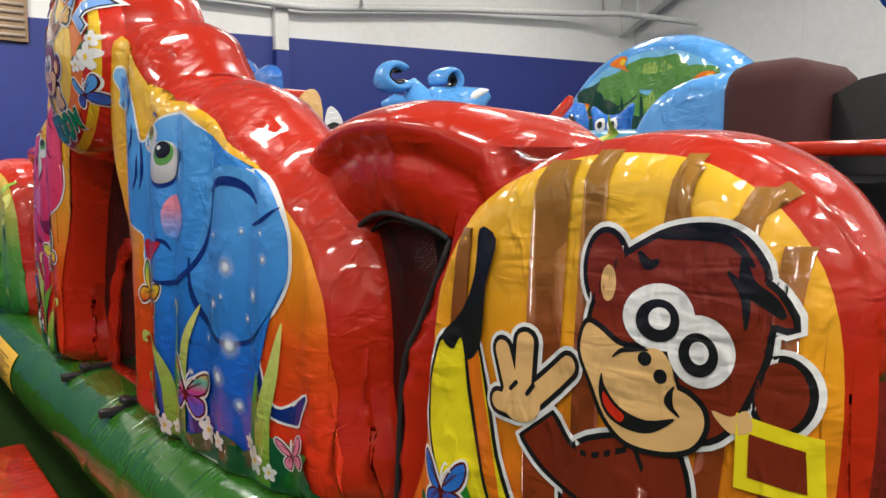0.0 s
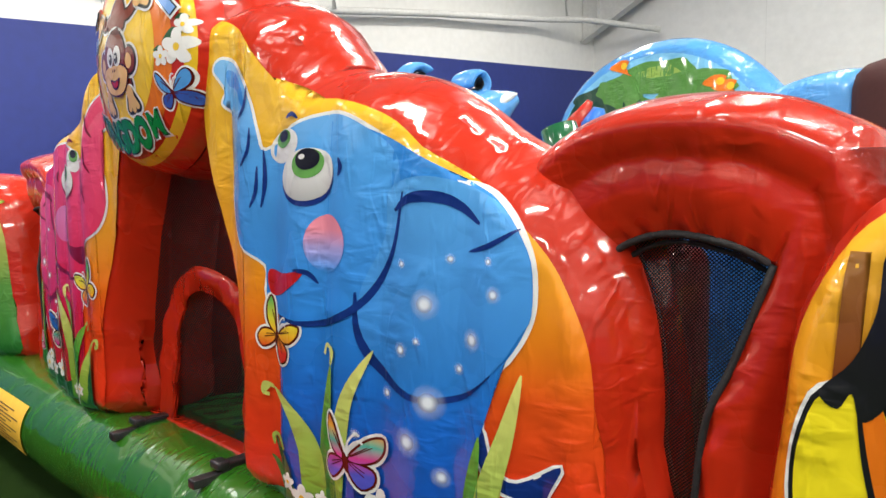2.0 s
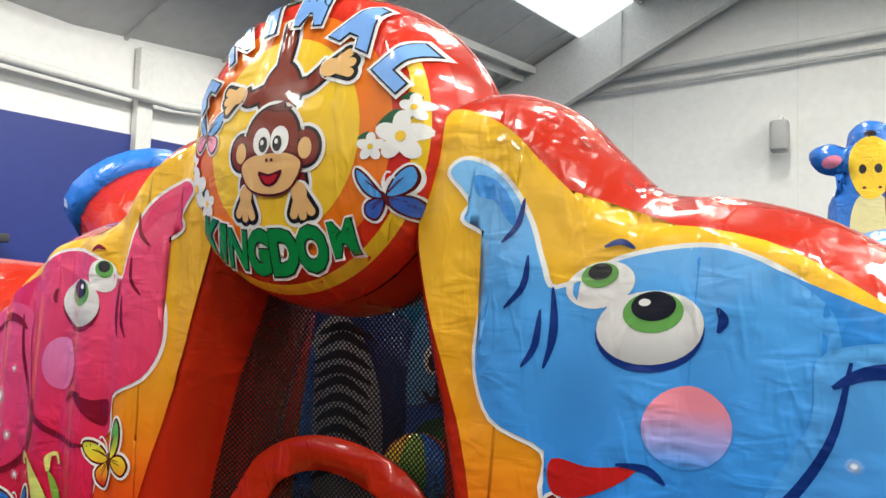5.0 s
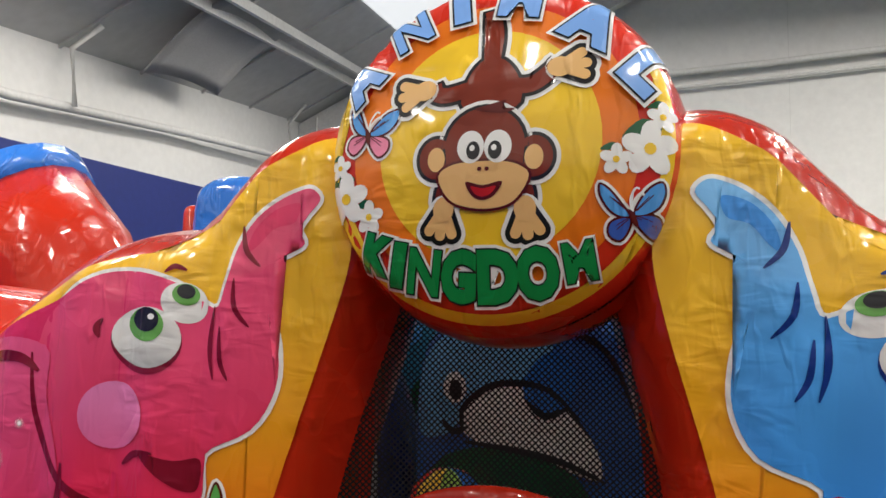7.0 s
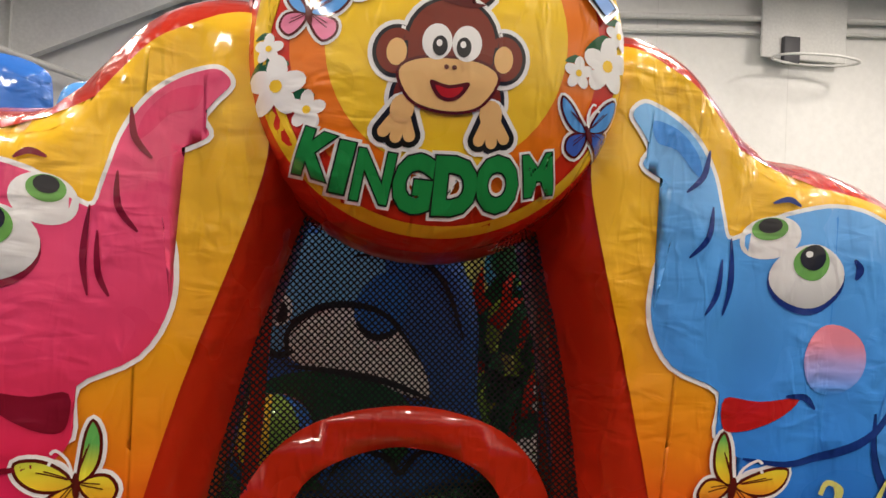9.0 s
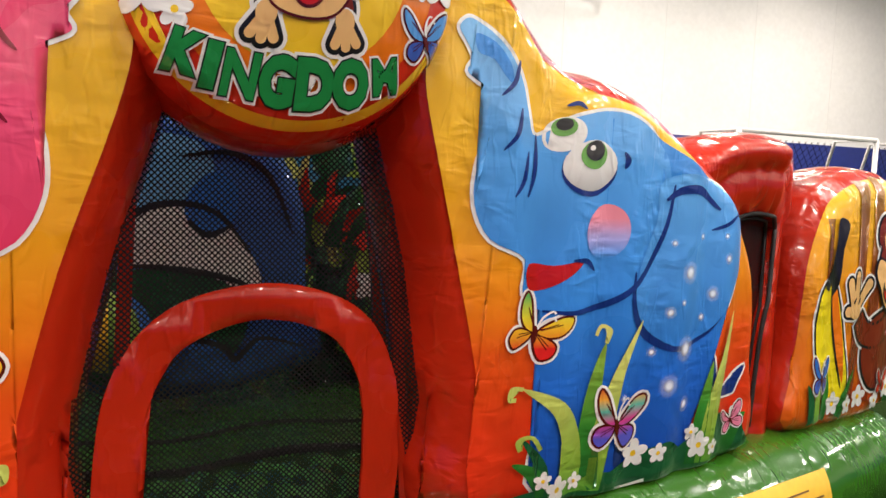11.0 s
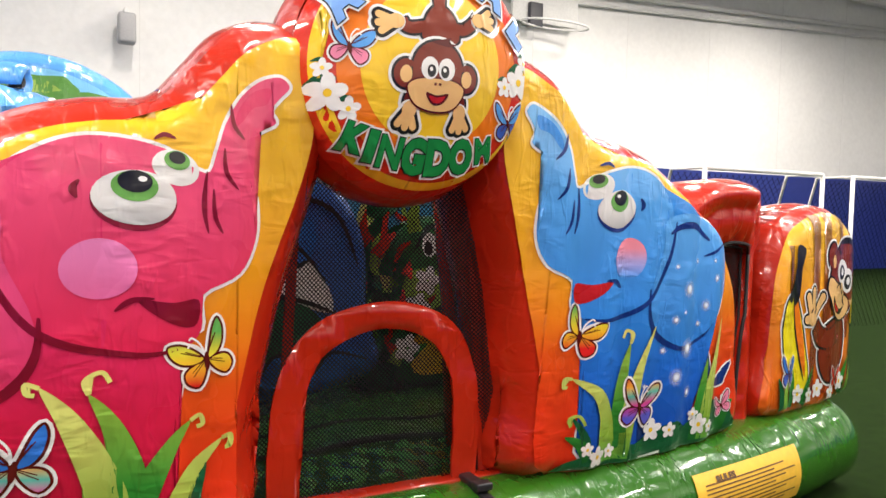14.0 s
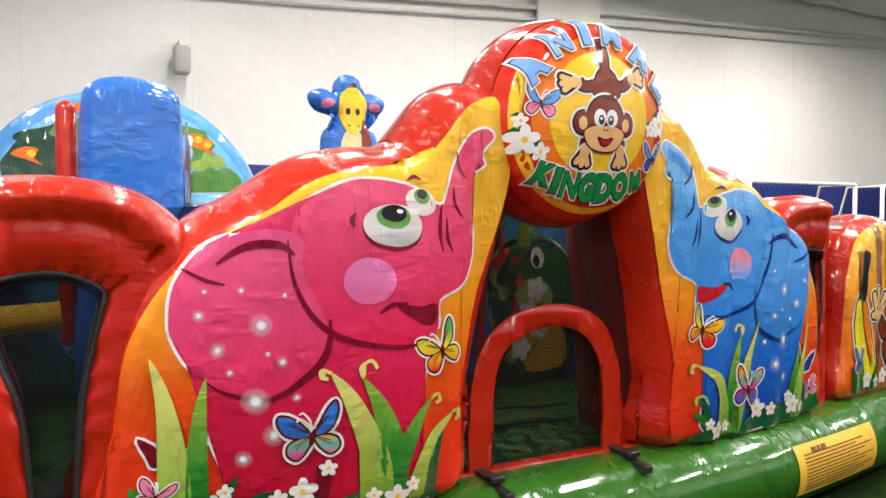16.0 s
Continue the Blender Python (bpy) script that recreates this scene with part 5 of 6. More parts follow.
# crocodile
croc = thing("inflatable_crocodile", "green inflated crocodile figure with a yellow belly", "inflatable figure", "play figures")
w = flat_wall(smooth_c([(0.72, 0.5), (0.66, 0.8), (0.7, 1.05), (0.74, 1.3), (0.86, 1.42), (1.05, 1.42), (1.2, 1.28), (1.26, 1.0), (1.22, 0.7), (1.1, 0.5)]), 1.55)
cb = w.body("figure_body", 1.85, vinyl("crocodile_green", (0.02, 0.13, 0.03), 0.3, 0.3), croc)
w.print_on("belly", smooth_c([(0.8, 0.56), (0.8, 0.78), (0.95, 0.88), (1.1, 0.8), (1.1, 0.58)]), 1, YEL_V, cb)
w.print_on("snout", smooth_c([(0.72, 1.0), (0.76, 1.14), (0.9, 1.16), (1.0, 1.06), (0.95, 0.94), (0.8, 0.92)]), 1, LEAF, cb)
w.print_on("eye", ellipse(0.88, 1.3, 0.05, 0.07), 2, WHITE, cb)
w.print_on("pupil", ellipse(0.87, 1.28, 0.025, 0.04), 3, BLACK, cb)
for line in ([(0.74, 0.96), (0.85, 0.9), (0.98, 0.96)], [(0.78, 1.26), (0.88, 1.4), (1.04, 1.38), (1.16, 1.22)], [(0.8, 0.8), (0.95, 0.9), (1.12, 0.82)]):
    w.print_on("outline_ink", ribbon(line, 0.026), 3, BLACK, cb)
# zebra
zebra = thing("inflatable_zebra", "black and white striped inflated zebra figure", "inflatable figure", "play figures")
w = flat_wall(smooth_c([(-1.5, 0.5), (-1.55, 0.9), (-1.62, 1.3), (-1.5, 1.55), (-1.2, 1.62), (-0.9, 1.5), (-0.72, 1.2), (-0.66, 0.8), (-0.75, 0.5)]), 1.6)
zb = w.body("figure_body", 1.95, vinyl("zebra_navy", (0.015, 0.03, 0.12), 0.3, 0.3), zebra)
w.print_on("hide", smooth_c([(-1.2, 0.55), (-1.25, 1.0), (-1.2, 1.4), (-1.0, 1.46), (-0.82, 1.2), (-0.76, 0.85), (-0.82, 0.55)]), 1, vinyl("grey_print", (0.3, 0.3, 0.3), 0.4, 0.3), zb)
rng = random.Random(8)
for k in range(11):
    z = 0.62 + 0.075 * k
    w.print_on("stripe", ribbon([(-1.2 + 0.04 * rng.random(), z), (-1.02, z + 0.05 + 0.03 * rng.random()), (-0.84, z - 0.01)], 0.045), 2, BLACK, zb)
w.print_on("muzzle", ellipse(-1.4, 1.3, 0.13, 0.17), 2, BLACK, zb)
# sea weed column and printed inner wall
weed = thing("inflatable_weed", "green and red inflated sea weed column with white flowers", "inflatable figure", "play figures")
rng = random.Random(3)
bm = bmesh.new()
tube(bm, [(0.62 + 0.05 * math.sin(i), 1.75, 0.45 + 0.13 * i) for i in range(11)], [0.17 - 0.008 * i for i in range(11)], 12)
part("stem", bm, LEAF_D, weed)
for k in range(46):
    x, z, a = rng.uniform(0.36, 0.86), rng.uniform(0.6, 1.38), rng.uniform(0.7, 2.4)
    w2 = flat_wall([(0, 0), (1, 0), (1, 1)], 1.56 - 0.0015 * k)
    ol = blade([(x, z), (x + 0.09 * math.cos(a), z + 0.12 * math.sin(a)), (x + 0.14 * math.cos(a - 0.4), z + 0.24 * math.sin(a - 0.3))], 0.07)
    bm = sheet(ol, 0.06)
    for v in bm.verts:
        v.co.y = 1.56 - 0.0015 * k + 0.03 * math.sin(20 * v.co.x + 9 * v.co.z + k)
    part("weed_leaf", bm, rng.choice((LEAF, LEAF, LEAF_D, LEAF_L, SIGN_R)), weed)
for u, z in ((0.78, 0.95), (0.86, 0.85), (0.72, 0.72), (0.84, 1.1)):
    w2 = flat_wall(ellipse(u, z, 0.2, 0.2), 1.5)
    for k in range(5):
        a = 2 * math.pi * k / 5
        w2.print_on("petal", ellipse(u + 0.045 * math.cos(a), z + 0.045 * math.sin(a), 0.04, 0.03, math.degrees(a), 12), 2 + k % 2, WHITE, weed)

iw = flat_wall(smooth_c([(-2.2, 0.46), (-2.25, 1.0), (-2.1, 1.5), (-1.5, 1.68), (-0.5, 1.72), (0.5, 1.72), (1.5, 1.68), (2.1, 1.5), (2.25, 1.0), (2.2, 0.46)]), 2.5, quilt=0.03, step=0.5)
part_wall = thing("inner_wall", "inflated inner wall printed with a teal and blue underwater scene", "inflatable wall")
ib = iw.body("wall_body", 2.9, vinyl("deep_blue", [(0.5, (0.02, 0.12, 0.1)), (1.0, (0.02, 0.16, 0.3)), (1.7, (0.04, 0.26, 0.45))], 0.3, 0.4), part_wall)
rng = random.Random(12)
for k in range(60):
    u, z = rng.uniform(-2.0, 2.0), rng.uniform(0.55, 1.5)
    mat = rng.choice((LEAF, LEAF_D, LEAF_L, SIGN_R, LBLUE_V, WHITE))
    if mat is WHITE:
        iw.print_on("bubble", ellipse(u, z, 0.04, 0.04, 0, 14), 2, mat, ib)
    else:
        iw.print_on("frond", blade([(u, z), (u + rng.uniform(-0.1, 0.1), z + 0.15), (u + rng.uniform(-0.2, 0.2), z + rng.uniform(0.2, 0.4))], 0.1), 1 + k % 3, mat, ib)
# side walls that close the play space, shade painted into their red, and its net roof edge
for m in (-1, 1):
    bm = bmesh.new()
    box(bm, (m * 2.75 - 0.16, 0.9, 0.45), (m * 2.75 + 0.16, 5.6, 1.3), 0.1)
    part("side_wall", bm, RED_SHADED, castle, "red inflated side wall with shade put into its colour")
    bm = bmesh.new()
    box(bm, (m * 1.4 - 0.2, 1.2, 0.45), (m * 1.4 + 0.2, 1.9, 1.35), 0.1)
    part("partition", bm, BLUE_V, castle, "blue inflated partition")
    # post in the same darkened red, its shade painted in
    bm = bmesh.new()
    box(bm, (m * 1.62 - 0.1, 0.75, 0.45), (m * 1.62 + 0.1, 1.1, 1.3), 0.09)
    part("inner_post", bm, RED_SHADED, castle, "red inflated post with shade put into its colour")
    roll = thing("foam_roll", "short yellow inflated tube inside the play space", "inflatable roll", "yellow rolls")
    bm = bmesh.new()
    tube(bm, [(m * 2.12 - 0.2, 1.35, 1.08), (m * 2.12 + 0.2, 1.35, 1.1)], 0.07, 16)
    part("roll_body", bm, YEL_V, roll)

# netting added over the play space to hold back the lamps and darken it
bm = bmesh.new()
bmesh.ops.create_grid(bm, x_segments=10, y_segments=10, size=0.5)
for v in bm.verts:
    x, y = v.co.x * 5.0, 2.2 + v.co.y * 3.5
    v.co = (x, y, 1.56 + 0.06 * math.cos(1.2 * x) - 0.05 * math.cos(2 * (y - 2.2)))
part("dimming_net", bm, NET_TOP, castle, "black netting added over the play space to dim it")
for m in (-1, 1):
    bm = bmesh.new()
    tube(bm, [(m * 0.58, 0.55, 0.45), (m * 0.56, 0.58, 1.1), (m * 0.5, 0.6, 1.7)], 0.09, 14)
    part("door_post", bm, RED, castle, "red inflated post behind the netting")
# floor seams by the door
for k, y in enumerate((0.72, 1.05)):
    bm = bmesh.new()
    tube(bm, [(-0.75 + 0.1 * i, y + 0.05 * math.sin(i * 0.8), 0.462) for i in range(16)], 0.02 if k == 0 else 0.008, 8)
    part("floor_seam", bm, STRAP, castle)

# crumpled apron of lighter vinyl before the seam
bm = bmesh.new()
bmesh.ops.create_grid(bm, x_segments=60, y_segments=14, size=0.5)
for v in bm.verts:
    x, y = v.co.x * 1.12, v.co.y * 0.36
    v.co = (x + 0.02, 0.47 + y + 0.02 * math.sin(5 * x), 0.47 + 0.008 * math.sin(31 * x + 9 * y) * math.sin(23 * y + 4 * x) + 0.006 * math.sin(57 * x - 20 * y))
ext = bmesh.ops.extrude_face_region(bm, geom=bm.faces[:])
for v in ext["geom"]:
    if isinstance(v, bmesh.types.BMVert):
        v.co.z -= 0.012
part("floor_apron", bm, vinyl("apron_green_vinyl", (0.07, 0.26, 0.06), 0.22, 0.9), castle, "lighter green crumpled vinyl apron inside the doorway")

# ---- behind: arch wall, blue arms, pop-up figures ----
arch = thing("rear_arch_wall", "light blue inflated arch printed with a green jungle scene", "inflatable wall")
ao = [(-2.75, 0.45)] + curve_pts([(-2.75, 1.6), (-2.55, 2.2), (-2.05, 2.62), (-1.3, 2.78), (-0.65, 2.6), (-0.15, 2.15), (0.1, 1.6)], False, 5) + [(0.12, 0.45)]
w = flat_wall(ao, 6.0, r=0.12, bulge=0.05, quilt=0.015, step=0.3)
w.place = lambda u, z, yy: ((u + 1.3) * 1.03 - 1.2, yy, 0.45 + (z - 0.45) * 1.073)
ab = w.body("wall_body", 6.4, LBLUE_V, arch)
ai = grow(ao, -0.14)
w.print_on("sky_print", ai, 1, vinyl("jungle_sky", [(0.5, (0.05, 0.3, 0.4)), (1.9, (0.12, 0.5, 0.75)), (2.6, (0.2, 0.55, 0.85))], 0.27, 0.4), ab)
rng = random.Random(21)


def clump(cx, cz, rx, rz, k):
    pts = []
    for i in range(k):
        a = 2 * math.pi * i / k
        q = rng.uniform(0.78, 1.12)
        pts.append((cx + rx * q * math.cos(a), cz + rz * q * math.sin(a)))
    return smooth_c(pts, 3)


for cx, cz, rx, rz, mat in ((-2.1, 1.9, 0.42, 0.36, JD), (-1.5, 1.75, 0.6, 0.3, JD), (-0.8, 1.7, 0.5, 0.25, JD), (-1.9, 2.25, 0.42, 0.18, JD), (-1.35, 2.42, 0.55, 0.16, JG), (-0.9, 2.25, 0.38, 0.22, JG), (-1.75, 2.3, 0.3, 0.17, JG), (-1.6, 2.1, 0.45, 0.14, JG), (-1.15, 2.1, 0.34, 0.15, JL), (-0.5, 1.85, 0.28, 0.2, JG), (-0.6, 2.08, 0.22, 0.1, JL), (-1.3, 2.46, 0.25, 0.06, JL), (-2.2, 2.05, 0.2, 0.1, JG), (-0.45, 1.65, 0.2, 0.08, JL)):
    w.print_on("foliage_print", clump(cx, cz, rx, rz, 18), 2 + int(cz * 10) % 5, mat, ab)
for cx in (-2.0, -1.7, -1.45, -1.15):
    w.print_on("vine_print", ribbon([(cx, 2.2), (cx + 0.02, 1.9), (cx - 0.02, 1.6)], 0.06), 7, JD, ab)
for cx, cz in ((-1.75, 2.55), (-0.7, 2.3), (-2.25, 2.1), (-0.6, 2.25)):
    w.print_on("bird_print", smooth_c([(cx - 0.14, cz), (cx - 0.02, cz + 0.07), (cx + 0.1, cz + 0.05), (cx + 0.05, cz - 0.03), (cx + 0.14, cz - 0.1), (cx, cz - 0.05)], 3), 8, ORANGE, ab)
    w.print_on("bird_breast", ellipse(cx + 0.04, cz + 0.01, 0.04, 0.035, 0, 12), 9, YELLOW, ab)


def blue_block(m, label):
    t = thing("inflatable_block", label, "inflatable block", "blue blocks")
    if m > 0:
        prof = smooth_c([(0.95, 0.5), (0.94, 1.35), (0.98, 1.66), (1.08, 1.83), (1.24, 1.93), (1.44, 1.97), (1.58, 1.94), (1.62, 1.7), (1.62, 0.5)], 4)
    else:
        prof = smooth_c([(1.33, 0.5), (1.32, 1.5), (1.33, 2.1), (1.38, 2.24), (1.58, 2.29), (1.76, 2.25), (1.82, 2.1), (1.83, 1.5), (1.83, 0.5)], 4)
    w = flat_wall(prof, 2.45 if m > 0 else 1.6, m, 0.07, 0.04)
    if m > 0:
        w.place = lambda u, z, yy: (u + 0.08, yy + 0.12, z * 1.035 - 0.05)
    b = w.body("block_body", 3.1 if m > 0 else 2.25, BLUE_V if m < 0 else LBLUE_V, t, "", 0.04)
    bm = bmesh.new()
    if m < 0:
        box(bm, (-1.93, 1.7, 0.9), (-1.83, 2.25, 2.16), 0.045)
        part("red_end", bm, RED, t, "red side panel")
        side = flat_wall(smooth_c([(1.75, 0.7), (1.75, 1.95), (1.9, 2.12), (2.1, 2.1), (2.2, 1.9), (2.2, 0.7)], 4), 0.0)
        side.place = lambda u, z, yy: (-1.275 - yy * 0.2, u, z)
        side.print_on("pale_print", smooth_c([(1.72, 1.2), (1.72, 1.9), (1.85, 2.1), (1.95, 1.95), (1.92, 1.2)], 4), 1, TAN, b)
        side.print_on("white_hide", smooth_c([(1.95, 1.2), (1.97, 1.9), (2.08, 1.95), (2.17, 1.7), (2.17, 1.2)], 4), 2, WHITE, b)
        for k in range(6):
            side.print_on("stripe", ribbon([(1.95, 1.3 + 0.1 * k), (2.06, 1.34 + 0.1 * k), (2.16, 1.28 + 0.1 * k)], 0.05), 3, BLACK, b)
    else:
        # solid box for the open end; the shade inside it is its colour
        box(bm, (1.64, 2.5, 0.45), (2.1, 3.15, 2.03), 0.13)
        part("shaded_end", bm, HOLLOW_SHADE, t, "solid box in dark red, painted like the shade of an open end")
    return t


blue_block(1, "light blue inflated block with a shaded open end painted dark red")
blue_block(-1, "blue inflated block with a bright red side panel")
# dark tunnel of mesh at the side
tun = thing("mesh_tunnel", "dark netting tunnel with a blue and teal printed side", "tunnel")
bm = bmesh.new()
tube(bm, [(2.42, 2.75 + 0.25 * i, 1.3) for i in range(9)], 0.65, 20)
part("tunnel_skin", bm, MESH, tun)
bm = bmesh.new()
box(bm, (1.75, 1.98, 1.55), (2.95, 2.05, 1.61), 0.02)
part("red_rail", bm, RED, tun)

# red tower with a blue cap
tower = thing("inflatable_tower", "red inflated leaning tower with a blue cap", "inflatable tower")
bm = bmesh.new()
tube(bm, [(-2.55, 1.95, 0.45), (-2.65, 1.95, 1.3), (-2.85, 1.9, 1.85), (-3.15, 1.9, 2.2)], [0.42, 0.44, 0.44, 0.42], 20)
part("tower_body", bm, RED, tower)
bm = bmesh.new()
tube(bm, [(-3.1, 1.9, 2.14), (-3.22, 1.9, 2.27), (-3.25, 1.9, 2.33)], [0.44, 0.46, 0.32], 20)
part("cap", bm, BLUE_V, tower)
# giraffe
gir = thing("inflatable_giraffe", "blue pop-up figure printed with a yellow giraffe head", "inflatable figure", "pop-up figures")
G = [(0.85, 0.1), (0.78, 1.9), (0.86, 2.2), (0.9, 2.35), (0.72, 2.42), (0.66, 2.56), (0.78, 2.62), (0.9, 2.58), (0.93, 2.72), (1.02, 2.8), (1.14, 2.76), (1.18, 2.6), (1.3, 2.6), (1.42, 2.52), (1.36, 2.4), (1.22, 2.36), (1.24, 2.2), (1.36, 1.9), (1.34, 0.1)]
w = flat_wall(smooth_c([(1.33 + (u - 1.04) * 1.25, 2.82 + (z - 2.3) * 1.08) for u, z in G], 4), 6.2, r=0.08, bulge=0.04)
gb = w.body("figure_body", 6.45, BLUE_V, gir)
gw = w


def gp(name, outline, layer, mat, parent):
    return gw.print_on(name, [(1.33 + (u - 1.04) * 1.25, 2.82 + (z - 2.3) * 1.08) for u, z in outline], layer, mat, parent)


gp("neck", smooth_c([(0.94, 1.65), (0.92, 1.95), (0.98, 2.15), (1.12, 2.15), (1.2, 1.95), (1.2, 1.65)]), 1, vinyl("cream_print", (0.75, 0.68, 0.35), 0.3, 0.3), gb)
gp("face", smooth_c([(0.96, 2.2), (0.91, 2.4), (0.94, 2.58), (1.05, 2.66), (1.17, 2.58), (1.2, 2.4), (1.15, 2.2), (1.05, 2.12)]), 2, YELLOW, gb)
for u, z, a in ((0.8, 2.46, 20), (1.29, 2.44, -20)):
    gp("figure_ear", ellipse(u, z, 0.07, 0.05, a), 2, PINK_S, gb)
for u in (1.0, 1.1):
    gp("eye", ellipse(u, 2.38, 0.025, 0.04), 3, BLACK, gb)
    gp("nostril", ellipse(u + 0.01, 2.22, 0.012, 0.012), 3, BROWN_D, gb)
gp("horn_spot", ellipse(1.05, 2.68, 0.04, 0.03), 2, BLACK, gb)
gp("mane", smooth_c([(1.16, 2.3), (1.24, 2.1), (1.26, 1.85), (1.16, 1.9), (1.14, 2.1)]), 3, BROWN, gb)

# curled blue leaves
curl = thing("inflatable_bow", "pair of curled shiny blue inflated leaves with dark linings", "inflatable figure", "pop-up figures")


def bow(s, z, off=0.0):
    return (-1.38 + 0.58 * s + 0.98 * off, 2.99 + 0.81 * s + 0.16 * off, z + 0.02)


def curled_band(s0, z0, r, a0, a1, half, name, mat, thick):
    bm = bmesh.new()
    rows = []
    for i in range(19):
        a = radians(a0 + (a1 - a0) * i / 18)
        w = half * (0.55 + 0.45 * math.sin(math.pi * min(1, i / 12 + 0.2)))
        ring_pts = []
        for k in range(12):
            q = 2 * math.pi * k / 12
            rr = r + thick * math.sin(q)
            ring_pts.append(bm.verts.new(bow(s0 + rr * math.cos(a), z0 + rr * math.sin(a), w * math.cos(q))))
        rows.append(ring_pts)
    for a, b in zip(rows, rows[1:]):
        for k in range(12):
            bm.faces.new((a[k], a[(k + 1) % 12], b[(k + 1) % 12], b[k]))
    bm.faces.new(rows[0])
    bm.faces.new(rows[-1])
    return part(name, bm, mat, curl)


curled_band(-0.26, 2.27, 0.1, 330, 40, 0.14, "curled_leaf", LBLUE_V, 0.035)
curled_band(0.2, 2.24, 0.085, 200, -90, 0.12, "curled_leaf", LBLUE_V, 0.03)
curled_band(-0.26, 2.27, 0.055, 330, 40, 0.1, "leaf_lining", BLACK, 0.01)
curled_band(0.2, 2.24, 0.045, 200, -90, 0.09, "leaf_lining", BLACK, 0.01)
bm = bmesh.new()
tube(bm, [bow(-0.02, 0.5), bow(-0.02, 1.7), bow(-0.02, 2.05), bow(-0.12, 2.24)], [0.17, 0.2, 0.16, 0.05], 14)
part("stalk", bm, LBLUE_V, curl)
bm = bmesh.new()
tube(bm, [bow(0.05, 2.0), bow(0.14, 2.1), bow(0.24, 2.16)], [0.13, 0.12, 0.04], 14)
part("stalk", bm, LBLUE_V, curl)
bm = bmesh.new()
tube(bm, [bow(-0.1, 2.04), bow(-0.25, 2.06), bow(-0.36, 2.03)], [0.06, 0.07, 0.03], 12)
part("low_leaf", bm, LBLUE_V, curl)

bm = bmesh.new()
tube(bm, [bow(0.05, 1.85), bow(0.2, 1.98), bow(0.38, 2.05), bow(0.55, 2.14)], [0.2, 0.21, 0.16, 0.05], 16)
part("low_leaf", bm, LBLUE_V, curl)
bm = bmesh.new()
tube(bm, [bow(0.16, 1.93, 0.16), bow(0.26, 2.07, 0.15), bow(0.4, 2.14, 0.11), bow(0.5, 2.16, 0.06)], [0.02, 0.045, 0.035, 0.01], 10)
part("leaf_lining", bm, WHITE, curl)

# parrot in front of the arch
par = thing("inflatable_parrot", "small red and blue pop-up parrot figure", "inflatable figure", "pop-up figures")
bm = bmesh.new()
tube(bm, [(-1.3, 4.5, 0.45), (-1.3, 4.5, 1.7), (-1.24, 4.5, 2.0), (-1.08, 4.5, 2.2)], [0.12, 0.13, 0.1, 0.03], 14)
part("wing", bm, RED, par, "red wing")
bm = bmesh.new()
tube(bm, [(-1.1, 4.55, 0.45), (-1.1, 4.55, 1.75), (-1.06, 4.55, 2.0), (-1.02, 4.55, 2.14)], [0.14, 0.14, 0.13, 0.05], 14)
part("figure_body", bm, BLUE_V, par)
bm = bmesh.new()
tube(bm, [(-1.0, 4.42, 1.86), (-0.98, 4.41, 1.94), (-1.0, 4.41, 2.02)], [0.03, 0.045, 0.02], 10)
part("beak", bm, BLACK, par)

# small owl in front of the arch
owl = thing("inflatable_owl", "small blue pop-up owl with big pale eyes", "inflatable figure", "pop-up figures")
w = flat_wall(smooth_c([(0.14, 0.46), (0.09, 1.7), (0.06, 1.97), (0.19, 1.91), (0.31, 1.91), (0.44, 1.97), (0.41, 1.7), (0.36, 0.46)]), 3.4)
ob2 = w.body("figure_body", 3.6, BLUE_V, owl)
for u in (0.195, 0.305):
    w.print_on("eye", ellipse(u, 1.83, 0.048, 0.05), 1, WHITE, ob2)
    w.print_on("pupil", ellipse(u, 1.83, 0.022, 0.026), 2, BLACK, ob2)

# ---- hall fittings ----
def bar(name, pts, r, mat, label, cat, n=10):
    bm = bmesh.new()
    tube(bm, pts, r, n)
    t = thing(name, label, cat)
    part("pipe", bm, mat, t)
    return t


bar("wall_pipe", [(-5.6, -7.5, 3.5), (-5.6, 4.2, 3.73), (-5.6, 7.0, 4.08), (-5.5, 9.5, 4.33), (-5.25, 10.5, 4.42), (-4.2, 11.35, 4.2)], 0.055, STEEL, "white painted sprinkler pipe along the wall", "pipe")
for y, z0 in ((5.0, 3.83), (10.3, 4.4), (1.0, 3.66)):
    bar("pipe_hanger", [(-5.5, y, z0), (-5.5, y - 0.1, z0 + 0.62), (-5.3, y + 0.1, roof_z(-5.3, y) + 0.05)], 0.03, STEEL, "white steel hanger of the sprinkler pipe", "pipe hanger")
bar("rear_pipe", [(-3.4, 11.4, 5.7), (2.5, 11.4, 6.0), (10.0, 11.4, 6.5), (21.5, 11.4, 7.1)], 0.06, STEEL, "white painted pipe high on the rear wall", "pipe")
bar("rear_pipe", [(-3.6, 11.45, 5.45), (2.5, 11.45, 5.75), (10.0, 11.45, 6.25), (21.5, 11.45, 6.85)], 0.035, STEEL, "thin white pipe high on the rear wall", "pipe")
